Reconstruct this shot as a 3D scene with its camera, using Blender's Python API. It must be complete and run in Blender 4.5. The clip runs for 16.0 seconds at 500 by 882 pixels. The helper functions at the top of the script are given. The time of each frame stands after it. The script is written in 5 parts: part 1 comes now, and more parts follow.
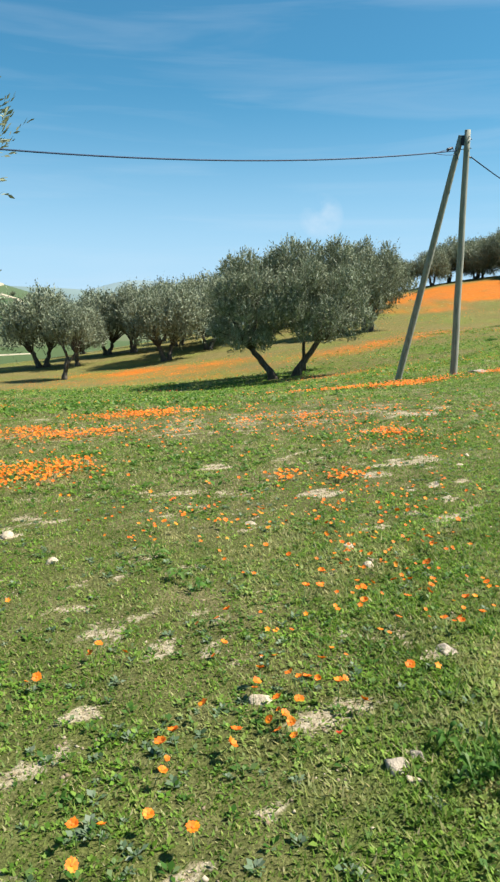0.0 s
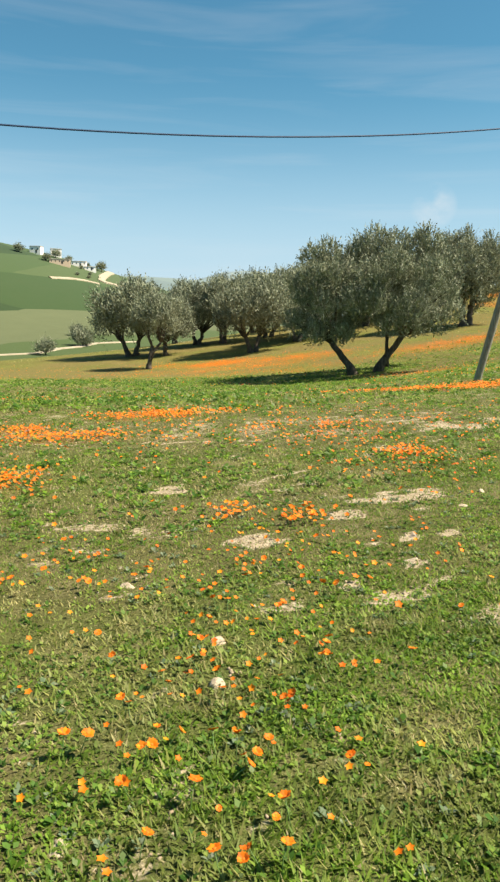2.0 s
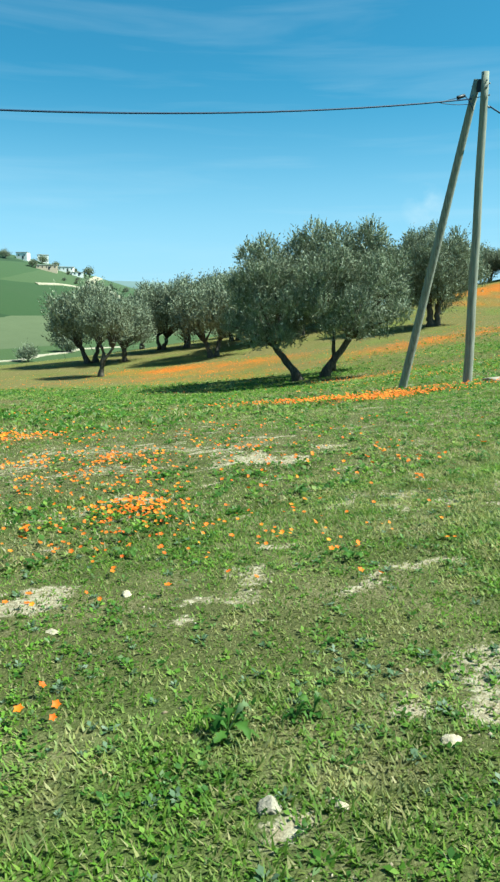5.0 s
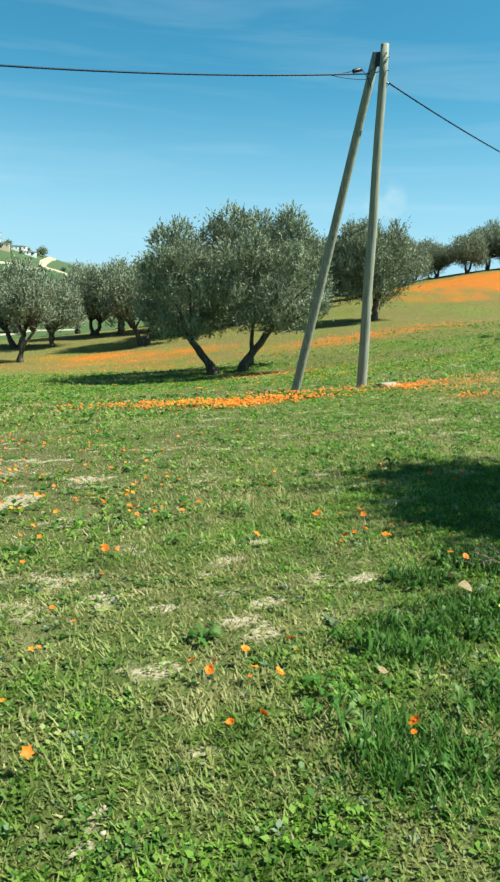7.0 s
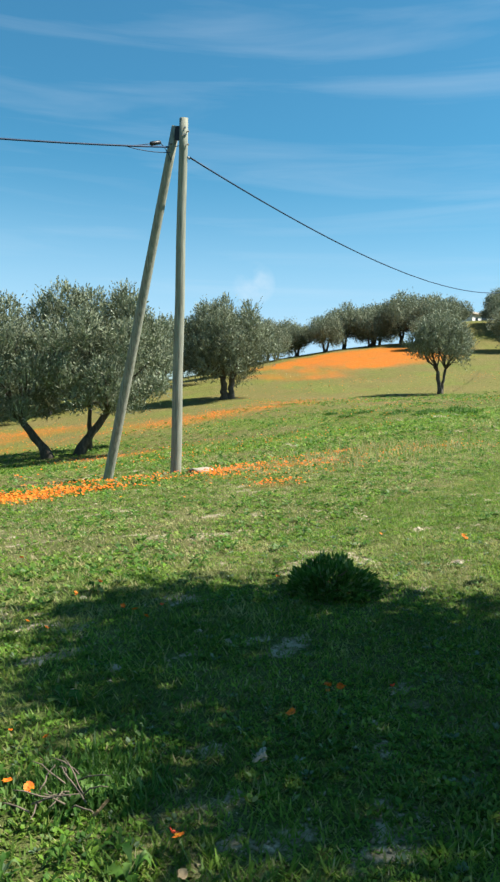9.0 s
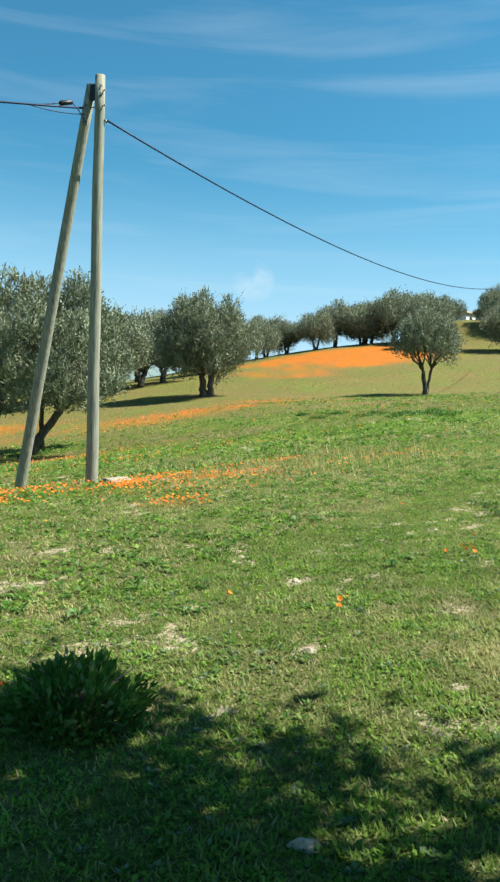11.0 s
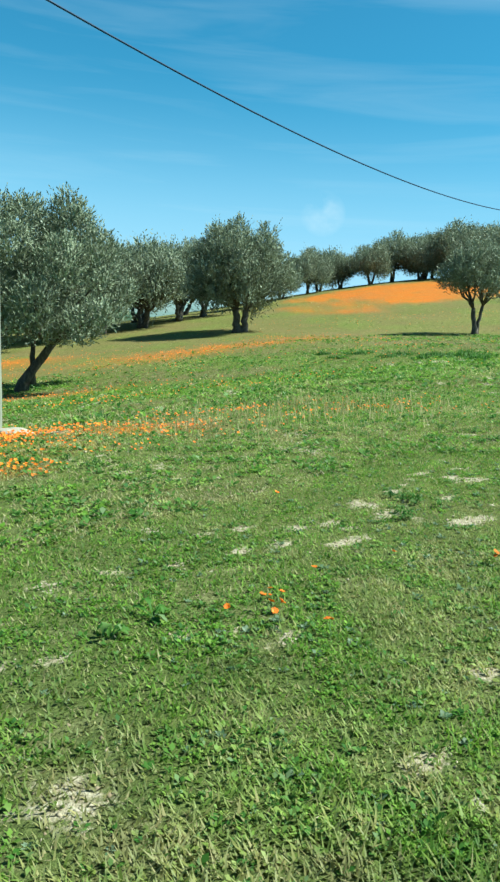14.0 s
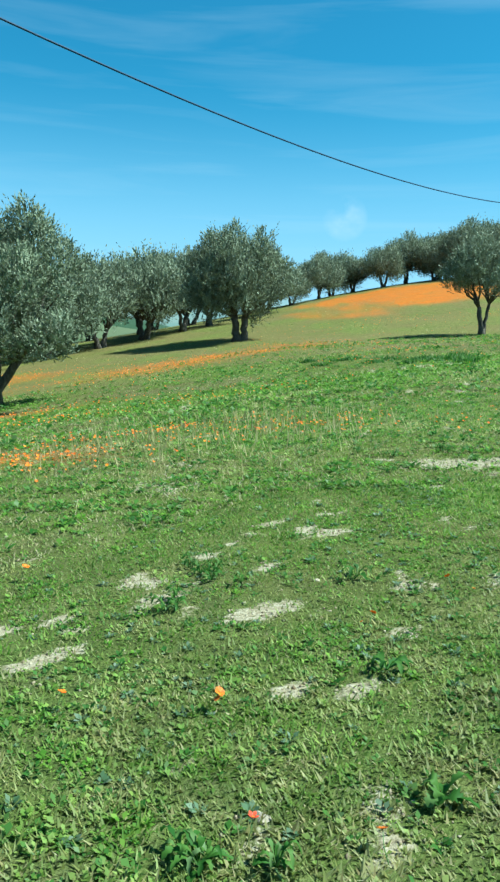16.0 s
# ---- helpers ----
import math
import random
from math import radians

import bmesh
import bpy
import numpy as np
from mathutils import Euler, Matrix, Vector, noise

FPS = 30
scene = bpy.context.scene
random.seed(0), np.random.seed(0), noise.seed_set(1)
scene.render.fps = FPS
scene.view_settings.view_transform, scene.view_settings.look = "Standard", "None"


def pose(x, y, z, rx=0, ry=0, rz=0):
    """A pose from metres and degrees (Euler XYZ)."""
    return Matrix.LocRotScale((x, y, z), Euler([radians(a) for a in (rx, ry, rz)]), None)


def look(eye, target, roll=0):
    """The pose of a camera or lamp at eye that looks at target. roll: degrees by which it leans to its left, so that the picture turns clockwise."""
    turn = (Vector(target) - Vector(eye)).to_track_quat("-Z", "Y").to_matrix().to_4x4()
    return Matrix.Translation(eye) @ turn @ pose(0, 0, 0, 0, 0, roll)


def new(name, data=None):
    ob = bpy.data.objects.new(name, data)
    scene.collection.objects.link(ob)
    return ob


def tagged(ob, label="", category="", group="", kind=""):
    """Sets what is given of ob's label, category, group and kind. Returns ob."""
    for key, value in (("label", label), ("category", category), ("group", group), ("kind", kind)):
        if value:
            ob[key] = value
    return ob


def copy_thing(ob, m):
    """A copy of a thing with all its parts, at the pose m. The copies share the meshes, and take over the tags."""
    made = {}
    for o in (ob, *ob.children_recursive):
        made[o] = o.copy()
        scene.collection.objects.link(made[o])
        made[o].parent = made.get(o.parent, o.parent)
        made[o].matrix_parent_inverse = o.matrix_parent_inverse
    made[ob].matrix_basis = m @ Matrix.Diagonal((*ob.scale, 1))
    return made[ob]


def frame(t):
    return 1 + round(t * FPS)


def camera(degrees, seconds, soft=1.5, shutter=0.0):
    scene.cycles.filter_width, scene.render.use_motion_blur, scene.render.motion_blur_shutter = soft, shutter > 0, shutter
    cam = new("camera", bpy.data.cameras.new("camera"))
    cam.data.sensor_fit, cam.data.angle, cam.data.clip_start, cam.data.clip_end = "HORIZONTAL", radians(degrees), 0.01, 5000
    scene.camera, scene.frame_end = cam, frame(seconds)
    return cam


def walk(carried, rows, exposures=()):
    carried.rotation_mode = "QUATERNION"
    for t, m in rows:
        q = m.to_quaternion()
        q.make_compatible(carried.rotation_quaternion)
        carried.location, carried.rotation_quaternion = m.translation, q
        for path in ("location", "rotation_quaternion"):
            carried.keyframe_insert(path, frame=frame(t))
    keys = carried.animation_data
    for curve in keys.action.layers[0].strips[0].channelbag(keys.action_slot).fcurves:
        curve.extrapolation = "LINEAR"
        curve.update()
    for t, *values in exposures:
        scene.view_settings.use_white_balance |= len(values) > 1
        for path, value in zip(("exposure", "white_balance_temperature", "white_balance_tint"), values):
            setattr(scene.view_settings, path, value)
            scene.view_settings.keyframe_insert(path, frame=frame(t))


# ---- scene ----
cam = camera(37.5, 16.0, 2.4)
PATH = [
    (0, (0.044, -0.089, 1.54), (0.021, 1.89, 1.251), 0.3),
    (0.5, (0.362, 0.268, 1.575), (0.177, 2.236, 1.266), 1.3),
    (1, (0.621, 0.725, 1.595), (0.476, 2.704, 1.342), 0.2),
    (1.5, (0.947, 1.125, 1.583), (0.729, 3.087, 1.265), 2.6),
    (2, (1.279, 1.534, 1.602), (0.985, 3.487, 1.286), 1.2),
    (2.5, (1.64, 2.013, 1.633), (1.575, 3.986, 1.31), -0.6),
    (3, (2.006, 2.404, 1.616), (1.78, 4.358, 1.253), 0.2),
    (3.5, (2.408, 2.838, 1.617), (2.251, 4.803, 1.282), 1.1),
    (4, (2.836, 3.186, 1.627), (2.634, 5.14, 1.25), -1.1),
    (4.5, (3.203, 3.628, 1.628), (2.951, 5.556, 1.16), 0.1),
    (5, (3.5, 4.204, 1.664), (3.22, 6.161, 1.356), 0.3),
    (7.3, (5.426, 6.507, 1.838), (5.284, 8.473, 1.5), 2.1),
    (7.5, (5.549, 6.615, 1.84), (5.426, 8.586, 1.525), 1.5),
    (8, (5.896, 6.881, 1.895), (5.761, 8.852, 1.587), 4.0),
    (8.5, (6.279, 7.402, 1.897), (6.292, 9.388, 1.653), 3.7),
    (9, (6.692, 7.805, 1.955), (6.854, 9.795, 1.836), 1.7),
    (9.5, (7.101, 8.24, 2.001), (7.188, 10.232, 1.844), 1.8),
    (10, (7.502, 8.819, 2.053), (7.713, 10.801, 1.891), 2.3),
    (10.2, (7.649, 9.015, 2.054), (7.893, 10.999, 1.967), 1.5),
    (12.3, (9.161, 10.804, 2.096), (9.158, 12.793, 1.886), 3.7),
    (12.5, (9.31, 11.005, 2.13), (9.317, 13.0, 1.998), 3.1),
    (13, (9.692, 11.442, 2.126), (9.582, 13.429, 1.92), 5.9),
    (13.5, (10.084, 11.863, 2.103), (9.914, 13.831, 1.795), 6.4),
    (14, (10.503, 12.298, 2.157), (10.509, 14.274, 1.852), 3.5),
    (14.5, (10.927, 12.688, 2.195), (10.887, 14.641, 1.767), 3.9),
    (15, (11.336, 13.158, 2.243), (11.33, 15.136, 1.953), 2.0),
    (15.5, (11.796, 13.54, 2.252), (11.717, 15.508, 1.901), 1.9),
    (16, (12.225, 13.982, 2.251), (12.153, 15.959, 1.963), 1.5),
]
EXPOSURES = [(0.0, 1.34, 6350, 11), (1.0, 1.32, 6750, 13), (1.5, 1.32, 7100, 14), (2.0, 1.33, 7250, 14), (2.5, 1.34, 6900, 12), (4.0, 1.36, 7150, 11), (4.55, 1.39, 7450, 16), (4.9, 1.37, 5700, -10), (5.3, 1.35, 5800, -8), (7.4, 1.35, 6350, -4), (8.0, 1.37, 6650, 8),
             (8.5, 1.37, 6750, 6), (9.0, 1.39, 6300, 8), (10.1, 1.37, 6600, 10), (12.4, 1.45, 5650, -8), (13.1, 1.37, 5750, -4), (13.5, 1.37, 6450, 2), (13.9, 1.34, 5600, -10), (14.5, 1.34, 5750, -8), (16.0, 1.32, 5200, -14)]
walk(cam, [(t, look(eye, target, roll)) for t, eye, target, roll in PATH], EXPOSURES)

# ---- world, sun, sky ----
SUN_AZ, SUN_EL = radians(-3.0), radians(53.0)          # the sun stands high, to the side of the walk
to_sun = Vector((math.cos(SUN_AZ) * math.cos(SUN_EL), math.sin(SUN_AZ) * math.cos(SUN_EL), math.sin(SUN_EL)))
world = bpy.data.worlds.new("sky")
scene.world = world
world.use_nodes = True
wn, wl = world.node_tree.nodes, world.node_tree.links
wn.clear()
sky = wn.new("ShaderNodeTexSky")
sky.sky_type, sky.sun_disc = "NISHITA", False
sky.sun_elevation, sky.sun_rotation = SUN_EL, math.pi / 2 - SUN_AZ
sky.air_density, sky.dust_density, sky.ozone_density, sky.altitude = 1.0, 0.9, 2.0, 300
back = wn.new("ShaderNodeBackground")
back.inputs["Strength"].default_value = 0.05
wout = wn.new("ShaderNodeOutputWorld")
geo = wn.new("ShaderNodeTexCoord")
wmap = wn.new("ShaderNodeMapping")
wmap.inputs["Scale"].default_value = (1.3, 1.3, 16.0)
wmap.inputs["Rotation"].default_value = (radians(3), radians(4), 0)
cirrus = wn.new("ShaderNodeTexNoise")
cirrus.inputs["Scale"].default_value, cirrus.inputs["Detail"].default_value, cirrus.inputs["Roughness"].default_value = 1.7, 5.0, 0.55
cirrus.inputs["Distortion"].default_value = 0.5
cramp = wn.new("ShaderNodeValToRGB")
cramp.color_ramp.elements[0].position, cramp.color_ramp.elements[1].position = 0.48, 0.86
cmul = wn.new("ShaderNodeMath")
cmul.operation = "MULTIPLY"
cmul.inputs[1].default_value = 0.2
cmix = wn.new("ShaderNodeMix")
cmix.data_type = "RGBA"
cmix.inputs["B"].default_value = (6.6, 7.2, 7.8, 1)
tint = wn.new("ShaderNodeMix")
tint.data_type, tint.blend_type = "RGBA", "MULTIPLY"
tint.inputs["Factor"].default_value = 1.0
tint.inputs["B"].default_value = (0.45, 1.05, 1.10, 1)
# one small bright puff of cloud, low over the hill
puff = wn.new("ShaderNodeVectorMath")
puff.operation = "DOT_PRODUCT"
puff.inputs[1].default_value = Vector((0.079, 0.984, 0.150)).normalized()
pramp = wn.new("ShaderNodeMapRange")
pramp.inputs["From Min"].default_value, pramp.inputs["From Max"].default_value = 0.99955, 1.0003
pmul = wn.new("ShaderNodeMath")
pmul.operation, pmul.inputs[1].default_value = "MULTIPLY", 1.0
pmix = wn.new("ShaderNodeMix")
pmix.data_type = "RGBA"
pmix.inputs["B"].default_value = (6.6, 7.2, 7.8, 1)
wl.new(geo.outputs["Generated"], wmap.inputs["Vector"])
wl.new(wmap.outputs["Vector"], cirrus.inputs["Vector"])
wl.new(cirrus.outputs["Fac"], cramp.inputs["Fac"])
wl.new(cramp.outputs["Color"], cmul.inputs[0])
wl.new(sky.outputs["Color"], tint.inputs["A"])
# paler towards the horizon
low = wn.new("ShaderNodeSeparateXYZ")
wl.new(geo.outputs["Generated"], low.inputs["Vector"])
lramp = wn.new("ShaderNodeMapRange")
lramp.interpolation_type = "SMOOTHERSTEP"
lramp.inputs["From Min"].default_value, lramp.inputs["From Max"].default_value = 0.34, -0.04
lramp.inputs["To Max"].default_value = 0.85
wl.new(low.outputs["Z"], lramp.inputs["Value"])
lmix = wn.new("ShaderNodeMix")
lmix.data_type = "RGBA"
lmix.inputs["B"].default_value = (4.7, 6.25, 8.1, 1)
wl.new(lramp.outputs["Result"], lmix.inputs["Factor"])
wl.new(tint.outputs["Result"], lmix.inputs["A"])
wl.new(lmix.outputs["Result"], cmix.inputs["A"])
wl.new(cmul.outputs["Value"], cmix.inputs["Factor"])
wl.new(geo.outputs["Generated"], puff.inputs[0])
wl.new(puff.outputs["Value"], pramp.inputs["Value"])
ragged = wn.new("ShaderNodeTexNoise")
ragged.inputs["Scale"].default_value, ragged.inputs["Detail"].default_value = 22.0, 4.0
wl.new(geo.outputs["Generated"], ragged.inputs["Vector"])
rmul = wn.new("ShaderNodeMath")
rmul.operation = "MULTIPLY"
wl.new(pramp.outputs["Result"], rmul.inputs[0])
rramp = wn.new("ShaderNodeMapRange")
rramp.inputs["From Min"].default_value, rramp.inputs["From Max"].default_value = 0.38, 0.62
wl.new(ragged.outputs["Fac"], rramp.inputs["Value"])
wl.new(rramp.outputs["Result"], rmul.inputs[1])
wl.new(rmul.outputs["Value"], pmul.inputs[0])
wl.new(pmul.outputs["Value"], pmix.inputs["Factor"])
wl.new(cmix.outputs["Result"], pmix.inputs["A"])
wl.new(pmix.outputs["Result"], back.inputs["Color"])
wl.new(back.outputs["Background"], wout.inputs["Surface"])
sun_data = bpy.data.lights.new("sun", "SUN")
sun_data.energy, sun_data.angle, sun_data.color = 5.0, radians(0.53), (1.0, 0.94, 0.83)
sun = new("sun", sun_data)
sun.matrix_world = look(to_sun * 400, (0, 0, 0))


# ---- materials ----
def material(name, rough=0.8, metal=0.0, spec=0.3):
    m = bpy.data.materials.new(name)
    m.use_nodes = True
    n, l = m.node_tree.nodes, m.node_tree.links
    b = n["Principled BSDF"]
    b.inputs["Roughness"].default_value, b.inputs["Metallic"].default_value = rough, metal
    b.inputs["Specular IOR Level"].default_value = spec
    return m, n, l, b


def ramp(n, stops):
    r = n.new("ShaderNodeValToRGB")
    e = r.color_ramp.elements
    while len(e) < len(stops):
        e.new(0.5)
    for k, (p, c) in enumerate(stops):
        e[k].position, e[k].color = p, (*c, 1)
    return r


def noise_tex(n, l, scale, detail=4.0, rough=0.6, vector=None, distort=0.0):
    t = n.new("ShaderNodeTexNoise")
    t.inputs["Scale"].default_value, t.inputs["Detail"].default_value = scale, detail
    t.inputs["Roughness"].default_value, t.inputs["Distortion"].default_value = rough, distort
    if vector:
        l.new(vector, t.inputs["Vector"])
    return t


def mixed(n, l, fac, a, b, blend="MIX"):
    x = n.new("ShaderNodeMix")
    x.data_type, x.blend_type = "RGBA", blend
    for key, v in (("Factor", fac), ("A", a), ("B", b)):
        if isinstance(v, (int, float)):
            x.inputs[key].default_value = v
        elif isinstance(v, tuple):
            x.inputs[key].default_value = (*v, 1)
        else:
            l.new(v, x.inputs[key])
    return x.outputs["Result"]


def maths(n, l, op, a, b=0.0, clamp=False):
    x = n.new("ShaderNodeMath")
    x.operation, x.use_clamp = op, clamp
    for k, v in enumerate((a, b)):
        if isinstance(v, (int, float)):
            x.inputs[k].default_value = v
        else:
            l.new(v, x.inputs[k])
    return x.outputs["Value"]


def bumped(n, l, b, height, strength=0.5, distance=0.01):
    u = n.new("ShaderNodeBump")
    u.inputs["Strength"].default_value, u.inputs["Distance"].default_value = strength, distance
    l.new(height, u.inputs["Height"])
    l.new(u.outputs["Normal"], b.inputs["Normal"])


def leafy(name, stops, rough=0.55, through_light=0.3, spec=0.3, parched=0.0, clumpy=0.9):
    """Leaves, blades and petals: each one has its own tone, and light shines through."""
    m, n, l, b = material(name, rough, 0, spec)
    g = n.new("ShaderNodeNewGeometry")
    r = ramp(n, stops)
    each = n.new("ShaderNodeObjectInfo")
    own = maths(n, l, "FRACT", maths(n, l, "ADD", g.outputs["Random Per Island"], each.outputs["Random"]))
    l.new(own, r.inputs["Fac"])
    big = noise_tex(n, l, clumpy, 3, 0.6, g.outputs["Position"])
    hue = n.new("ShaderNodeHueSaturation")
    val = n.new("ShaderNodeMapRange")
    val.inputs["From Min"].default_value, val.inputs["From Max"].default_value = 0.3, 0.7
    val.inputs["To Min"].default_value, val.inputs["To Max"].default_value = (0.62, 1.32) if clumpy > 1 else (0.8, 1.2)
    l.new(big.outputs["Fac"], val.inputs["Value"])
    l.new(val.outputs["Result"], hue.inputs["Value"])
    tone = r.outputs["Color"]
    if parched:
        patch = noise_tex(n, l, 2.6, 5, 0.65, g.outputs["Position"])
        wide = noise_tex(n, l, 0.33, 3, 0.5, g.outputs["Position"])
        k = n.new("ShaderNodeMapRange")
        k.inputs["From Min"].default_value, k.inputs["From Max"].default_value = 1.0, 1.22
        k.inputs["To Max"].default_value = parched
        l.new(maths(n, l, "ADD", patch.outputs["Fac"], wide.outputs["Fac"]), k.inputs["Value"])
        straw = ramp(n, [(0.0, (0.22, 0.17, 0.07)), (0.5, (0.42, 0.34, 0.15)), (1.0, (0.58, 0.50, 0.28))])
        l.new(g.outputs["Random Per Island"], straw.inputs["Fac"])
        tone = mixed(n, l, k.outputs["Result"], tone, straw.outputs["Color"])
    l.new(tone, hue.inputs["Color"])
    l.new(hue.outputs["Color"], b.inputs["Base Color"])
    t = n.new("ShaderNodeBsdfTranslucent")
    l.new(hue.outputs["Color"], t.inputs["Color"])
    mix = n.new("ShaderNodeMixShader")
    mix.inputs[0].default_value = through_light
    l.new(b.outputs["BSDF"], mix.inputs[1])
    l.new(t.outputs["BSDF"], mix.inputs[2])
    l.new(mix.outputs["Shader"], n["Material Output"].inputs["Surface"])
    return m


M_OLIVE = leafy("olive_leaves", [(0.0, (0.13, 0.15, 0.085)), (0.5, (0.18, 0.203, 0.125)), (0.85, (0.225, 0.25, 0.165)), (1.0, (0.29, 0.31, 0.225))], 0.6, 0.2, 0.25, clumpy=1.7)
M_GRASS = leafy("meadow_grass", [(0.0, (0.073, 0.147, 0.013)), (0.5, (0.135, 0.232, 0.023)), (0.82, (0.201, 0.283, 0.041)), (0.93, (0.281, 0.283, 0.088)), (1.0, (0.342, 0.315, 0.146))], 0.6, 0.5, 0.3, 0.65, clumpy=2.4)
M_MIXGRASS = leafy("half_dry_grass", [(0.0, (0.093, 0.140, 0.021)), (0.35, (0.147, 0.187, 0.035)), (0.65, (0.229, 0.217, 0.076)), (1.0, (0.305, 0.269, 0.140))], 0.65, 0.4, 0.25, 0.8, clumpy=2.0)
M_WEED = leafy("broad_weed_leaves", [(0.0, (0.033, 0.094, 0.013)), (0.5, (0.066, 0.152, 0.021)), (0.8, (0.109, 0.199, 0.035)), (1.0, (0.185, 0.246, 0.111))], 0.62, 0.45, 0.18)
M_HERB = leafy("fresh_herb_leaves", [(0.0, (0.071, 0.158, 0.013)), (0.5, (0.131, 0.246, 0.023)), (1.0, (0.214, 0.315, 0.052))], 0.62, 0.45, 0.18, 0.4, clumpy=2.4)
M_GREYHERB = leafy("grey_herb_leaves", [(0.0, (0.057, 0.105, 0.041)), (0.5, (0.102, 0.158, 0.076)), (1.0, (0.194, 0.234, 0.152))], 0.6, 0.35, 0.3)
M_PETAL = leafy("orange_petals", [(0.0, (0.62, 0.11, 0.004)), (0.6, (0.68, 0.17, 0.006)), (1.0, (0.70, 0.25, 0.01))], 0.6, 0.25)
M_YELLOW = leafy("yellow_petals", [(0.0, (0.85, 0.60, 0.03)), (1.0, (0.92, 0.74, 0.06))], 0.6, 0.3)
M_RED = leafy("red_petals", [(0.0, (0.70, 0.05, 0.02)), (1.0, (0.80, 0.10, 0.04))], 0.6, 0.3)
M_STRAW = leafy("dry_stalks", [(0.0, (0.175, 0.134, 0.069)), (0.6, (0.280, 0.234, 0.126)), (1.0, (0.363, 0.322, 0.206))], 0.8, 0.15)
M_STALK = leafy("pale_seed_stalks", [(0.0, (0.30, 0.25, 0.09)), (1.0, (0.46, 0.40, 0.20))], 0.7, 0.5)
M_DEADLEAF = leafy("dead_leaf", [(0.0, (0.34, 0.25, 0.14)), (1.0, (0.50, 0.39, 0.25))], 0.8, 0.1)


def bark_material():
    m, n, l, b = material("olive_bark", 0.9)
    c = n.new("ShaderNodeTexCoord")
    mp = n.new("ShaderNodeMapping")
    mp.inputs["Scale"].default_value = (5, 5, 1.2)
    l.new(c.outputs["Object"], mp.inputs["Vector"])
    t = noise_tex(n, l, 2.2, 8, 0.65, mp.outputs["Vector"], 0.6)
    big = noise_tex(n, l, 1.3, 3, 0.5, c.outputs["Object"])
    r = ramp(n, [(0.30, (0.020, 0.0163, 0.0122)), (0.5, (0.071, 0.058, 0.042)), (0.7, (0.184, 0.153, 0.116))])
    l.new(t.outputs["Fac"], r.inputs["Fac"])
    col = mixed(n, l, maths(n, l, "MULTIPLY", big.outputs["Fac"], 0.6), r.outputs["Color"], (0.075, 0.065, 0.054))
    l.new(col, b.inputs["Base Color"])
    bumped(n, l, b, t.outputs["Fac"], 0.9, 0.03)
    return m


M_BARK = bark_material()


def pole_material():
    m, n, l, b = material("weathered_pole_wood", 0.85)
    c = n.new("ShaderNodeTexCoord")
    mp = n.new("ShaderNodeMapping")
    mp.inputs["Scale"].default_value = (22, 22, 0.7)
    l.new(c.outputs["Object"], mp.inputs["Vector"])
    t = noise_tex(n, l, 1.6, 7, 0.6, mp.outputs["Vector"], 0.3)
    big = noise_tex(n, l, 0.7, 4, 0.6, c.outputs["Object"])
    r = ramp(n, [(0.32, (0.098, 0.092, 0.075)), (0.5, (0.230, 0.225, 0.181)), (0.72, (0.354, 0.345, 0.283))])
    l.new(t.outputs["Fac"], r.inputs["Fac"])
    col = mixed(n, l, maths(n, l, "MULTIPLY", big.outputs["Fac"], 0.55), r.outputs["Color"], (0.186, 0.203, 0.151))
    l.new(col, b.inputs["Base Color"])
    bumped(n, l, b, t.outputs["Fac"], 0.6, 0.008)
    return m


M_POLE = pole_material()


def plain(name, colour, rough=0.6, metal=0.0, scale=20.0, vary=0.25, bump=0.3):
    m, n, l, b = material(name, rough, metal)
    c = n.new("ShaderNodeTexCoord")
    t = noise_tex(n, l, scale, 6, 0.6, c.outputs["Object"])
    r = ramp(n, [(0.25, tuple(v * (1 - vary) for v in colour)), (0.75, tuple(min(1, v * (1 + vary)) for v in colour))])
    l.new(t.outputs["Fac"], r.inputs["Fac"])
    l.new(r.outputs["Color"], b.inputs["Base Color"])
    bumped(n, l, b, t.outputs["Fac"], bump, 0.01)
    return m


M_STEEL = plain("galvanised_steel", (0.204, 0.211, 0.211), 0.5, 0.8, 30)
M_CABLE = plain("black_cable_sheath", (0.003, 0.026, 0.07), 0.6, 0, 40)
M_BLACK = plain("black_plastic", (0.0136, 0.0136, 0.0170), 0.45, 0, 40)
M_STONE = plain("pale_limestone", (0.381, 0.313, 0.218), 0.9, 0, 9, 0.35, 0.8)
M_GREYSTONE = plain("grey_limestone", (0.299, 0.252, 0.190), 0.9, 0, 9, 0.35, 0.8)
M_TRACK = plain("pale_dirt_track", (0.30, 0.26, 0.185), 0.95, 0, 0.3, 0.2, 0.2)
M_WHITE = plain("whitewashed_wall", (0.74, 0.72, 0.68), 0.85, 0, 1.5, 0.08, 0.1)
M_SAND = plain("sand_coloured_wall", (0.52, 0.40, 0.29), 0.85, 0, 1.5, 0.1, 0.1)
M_DARKGLASS = plain("dark_window_glass", (0.020, 0.027, 0.034), 0.2, 0, 4, 0.2, 0.0)
M_ROOF = plain("flat_roof_plaster", (0.48, 0.43, 0.37), 0.9, 0, 1.5, 0.15, 0.1)
M_TWIG = plain("dead_grey_brushwood", (0.136, 0.105, 0.075), 0.9, 0, 25, 0.35, 0.5)


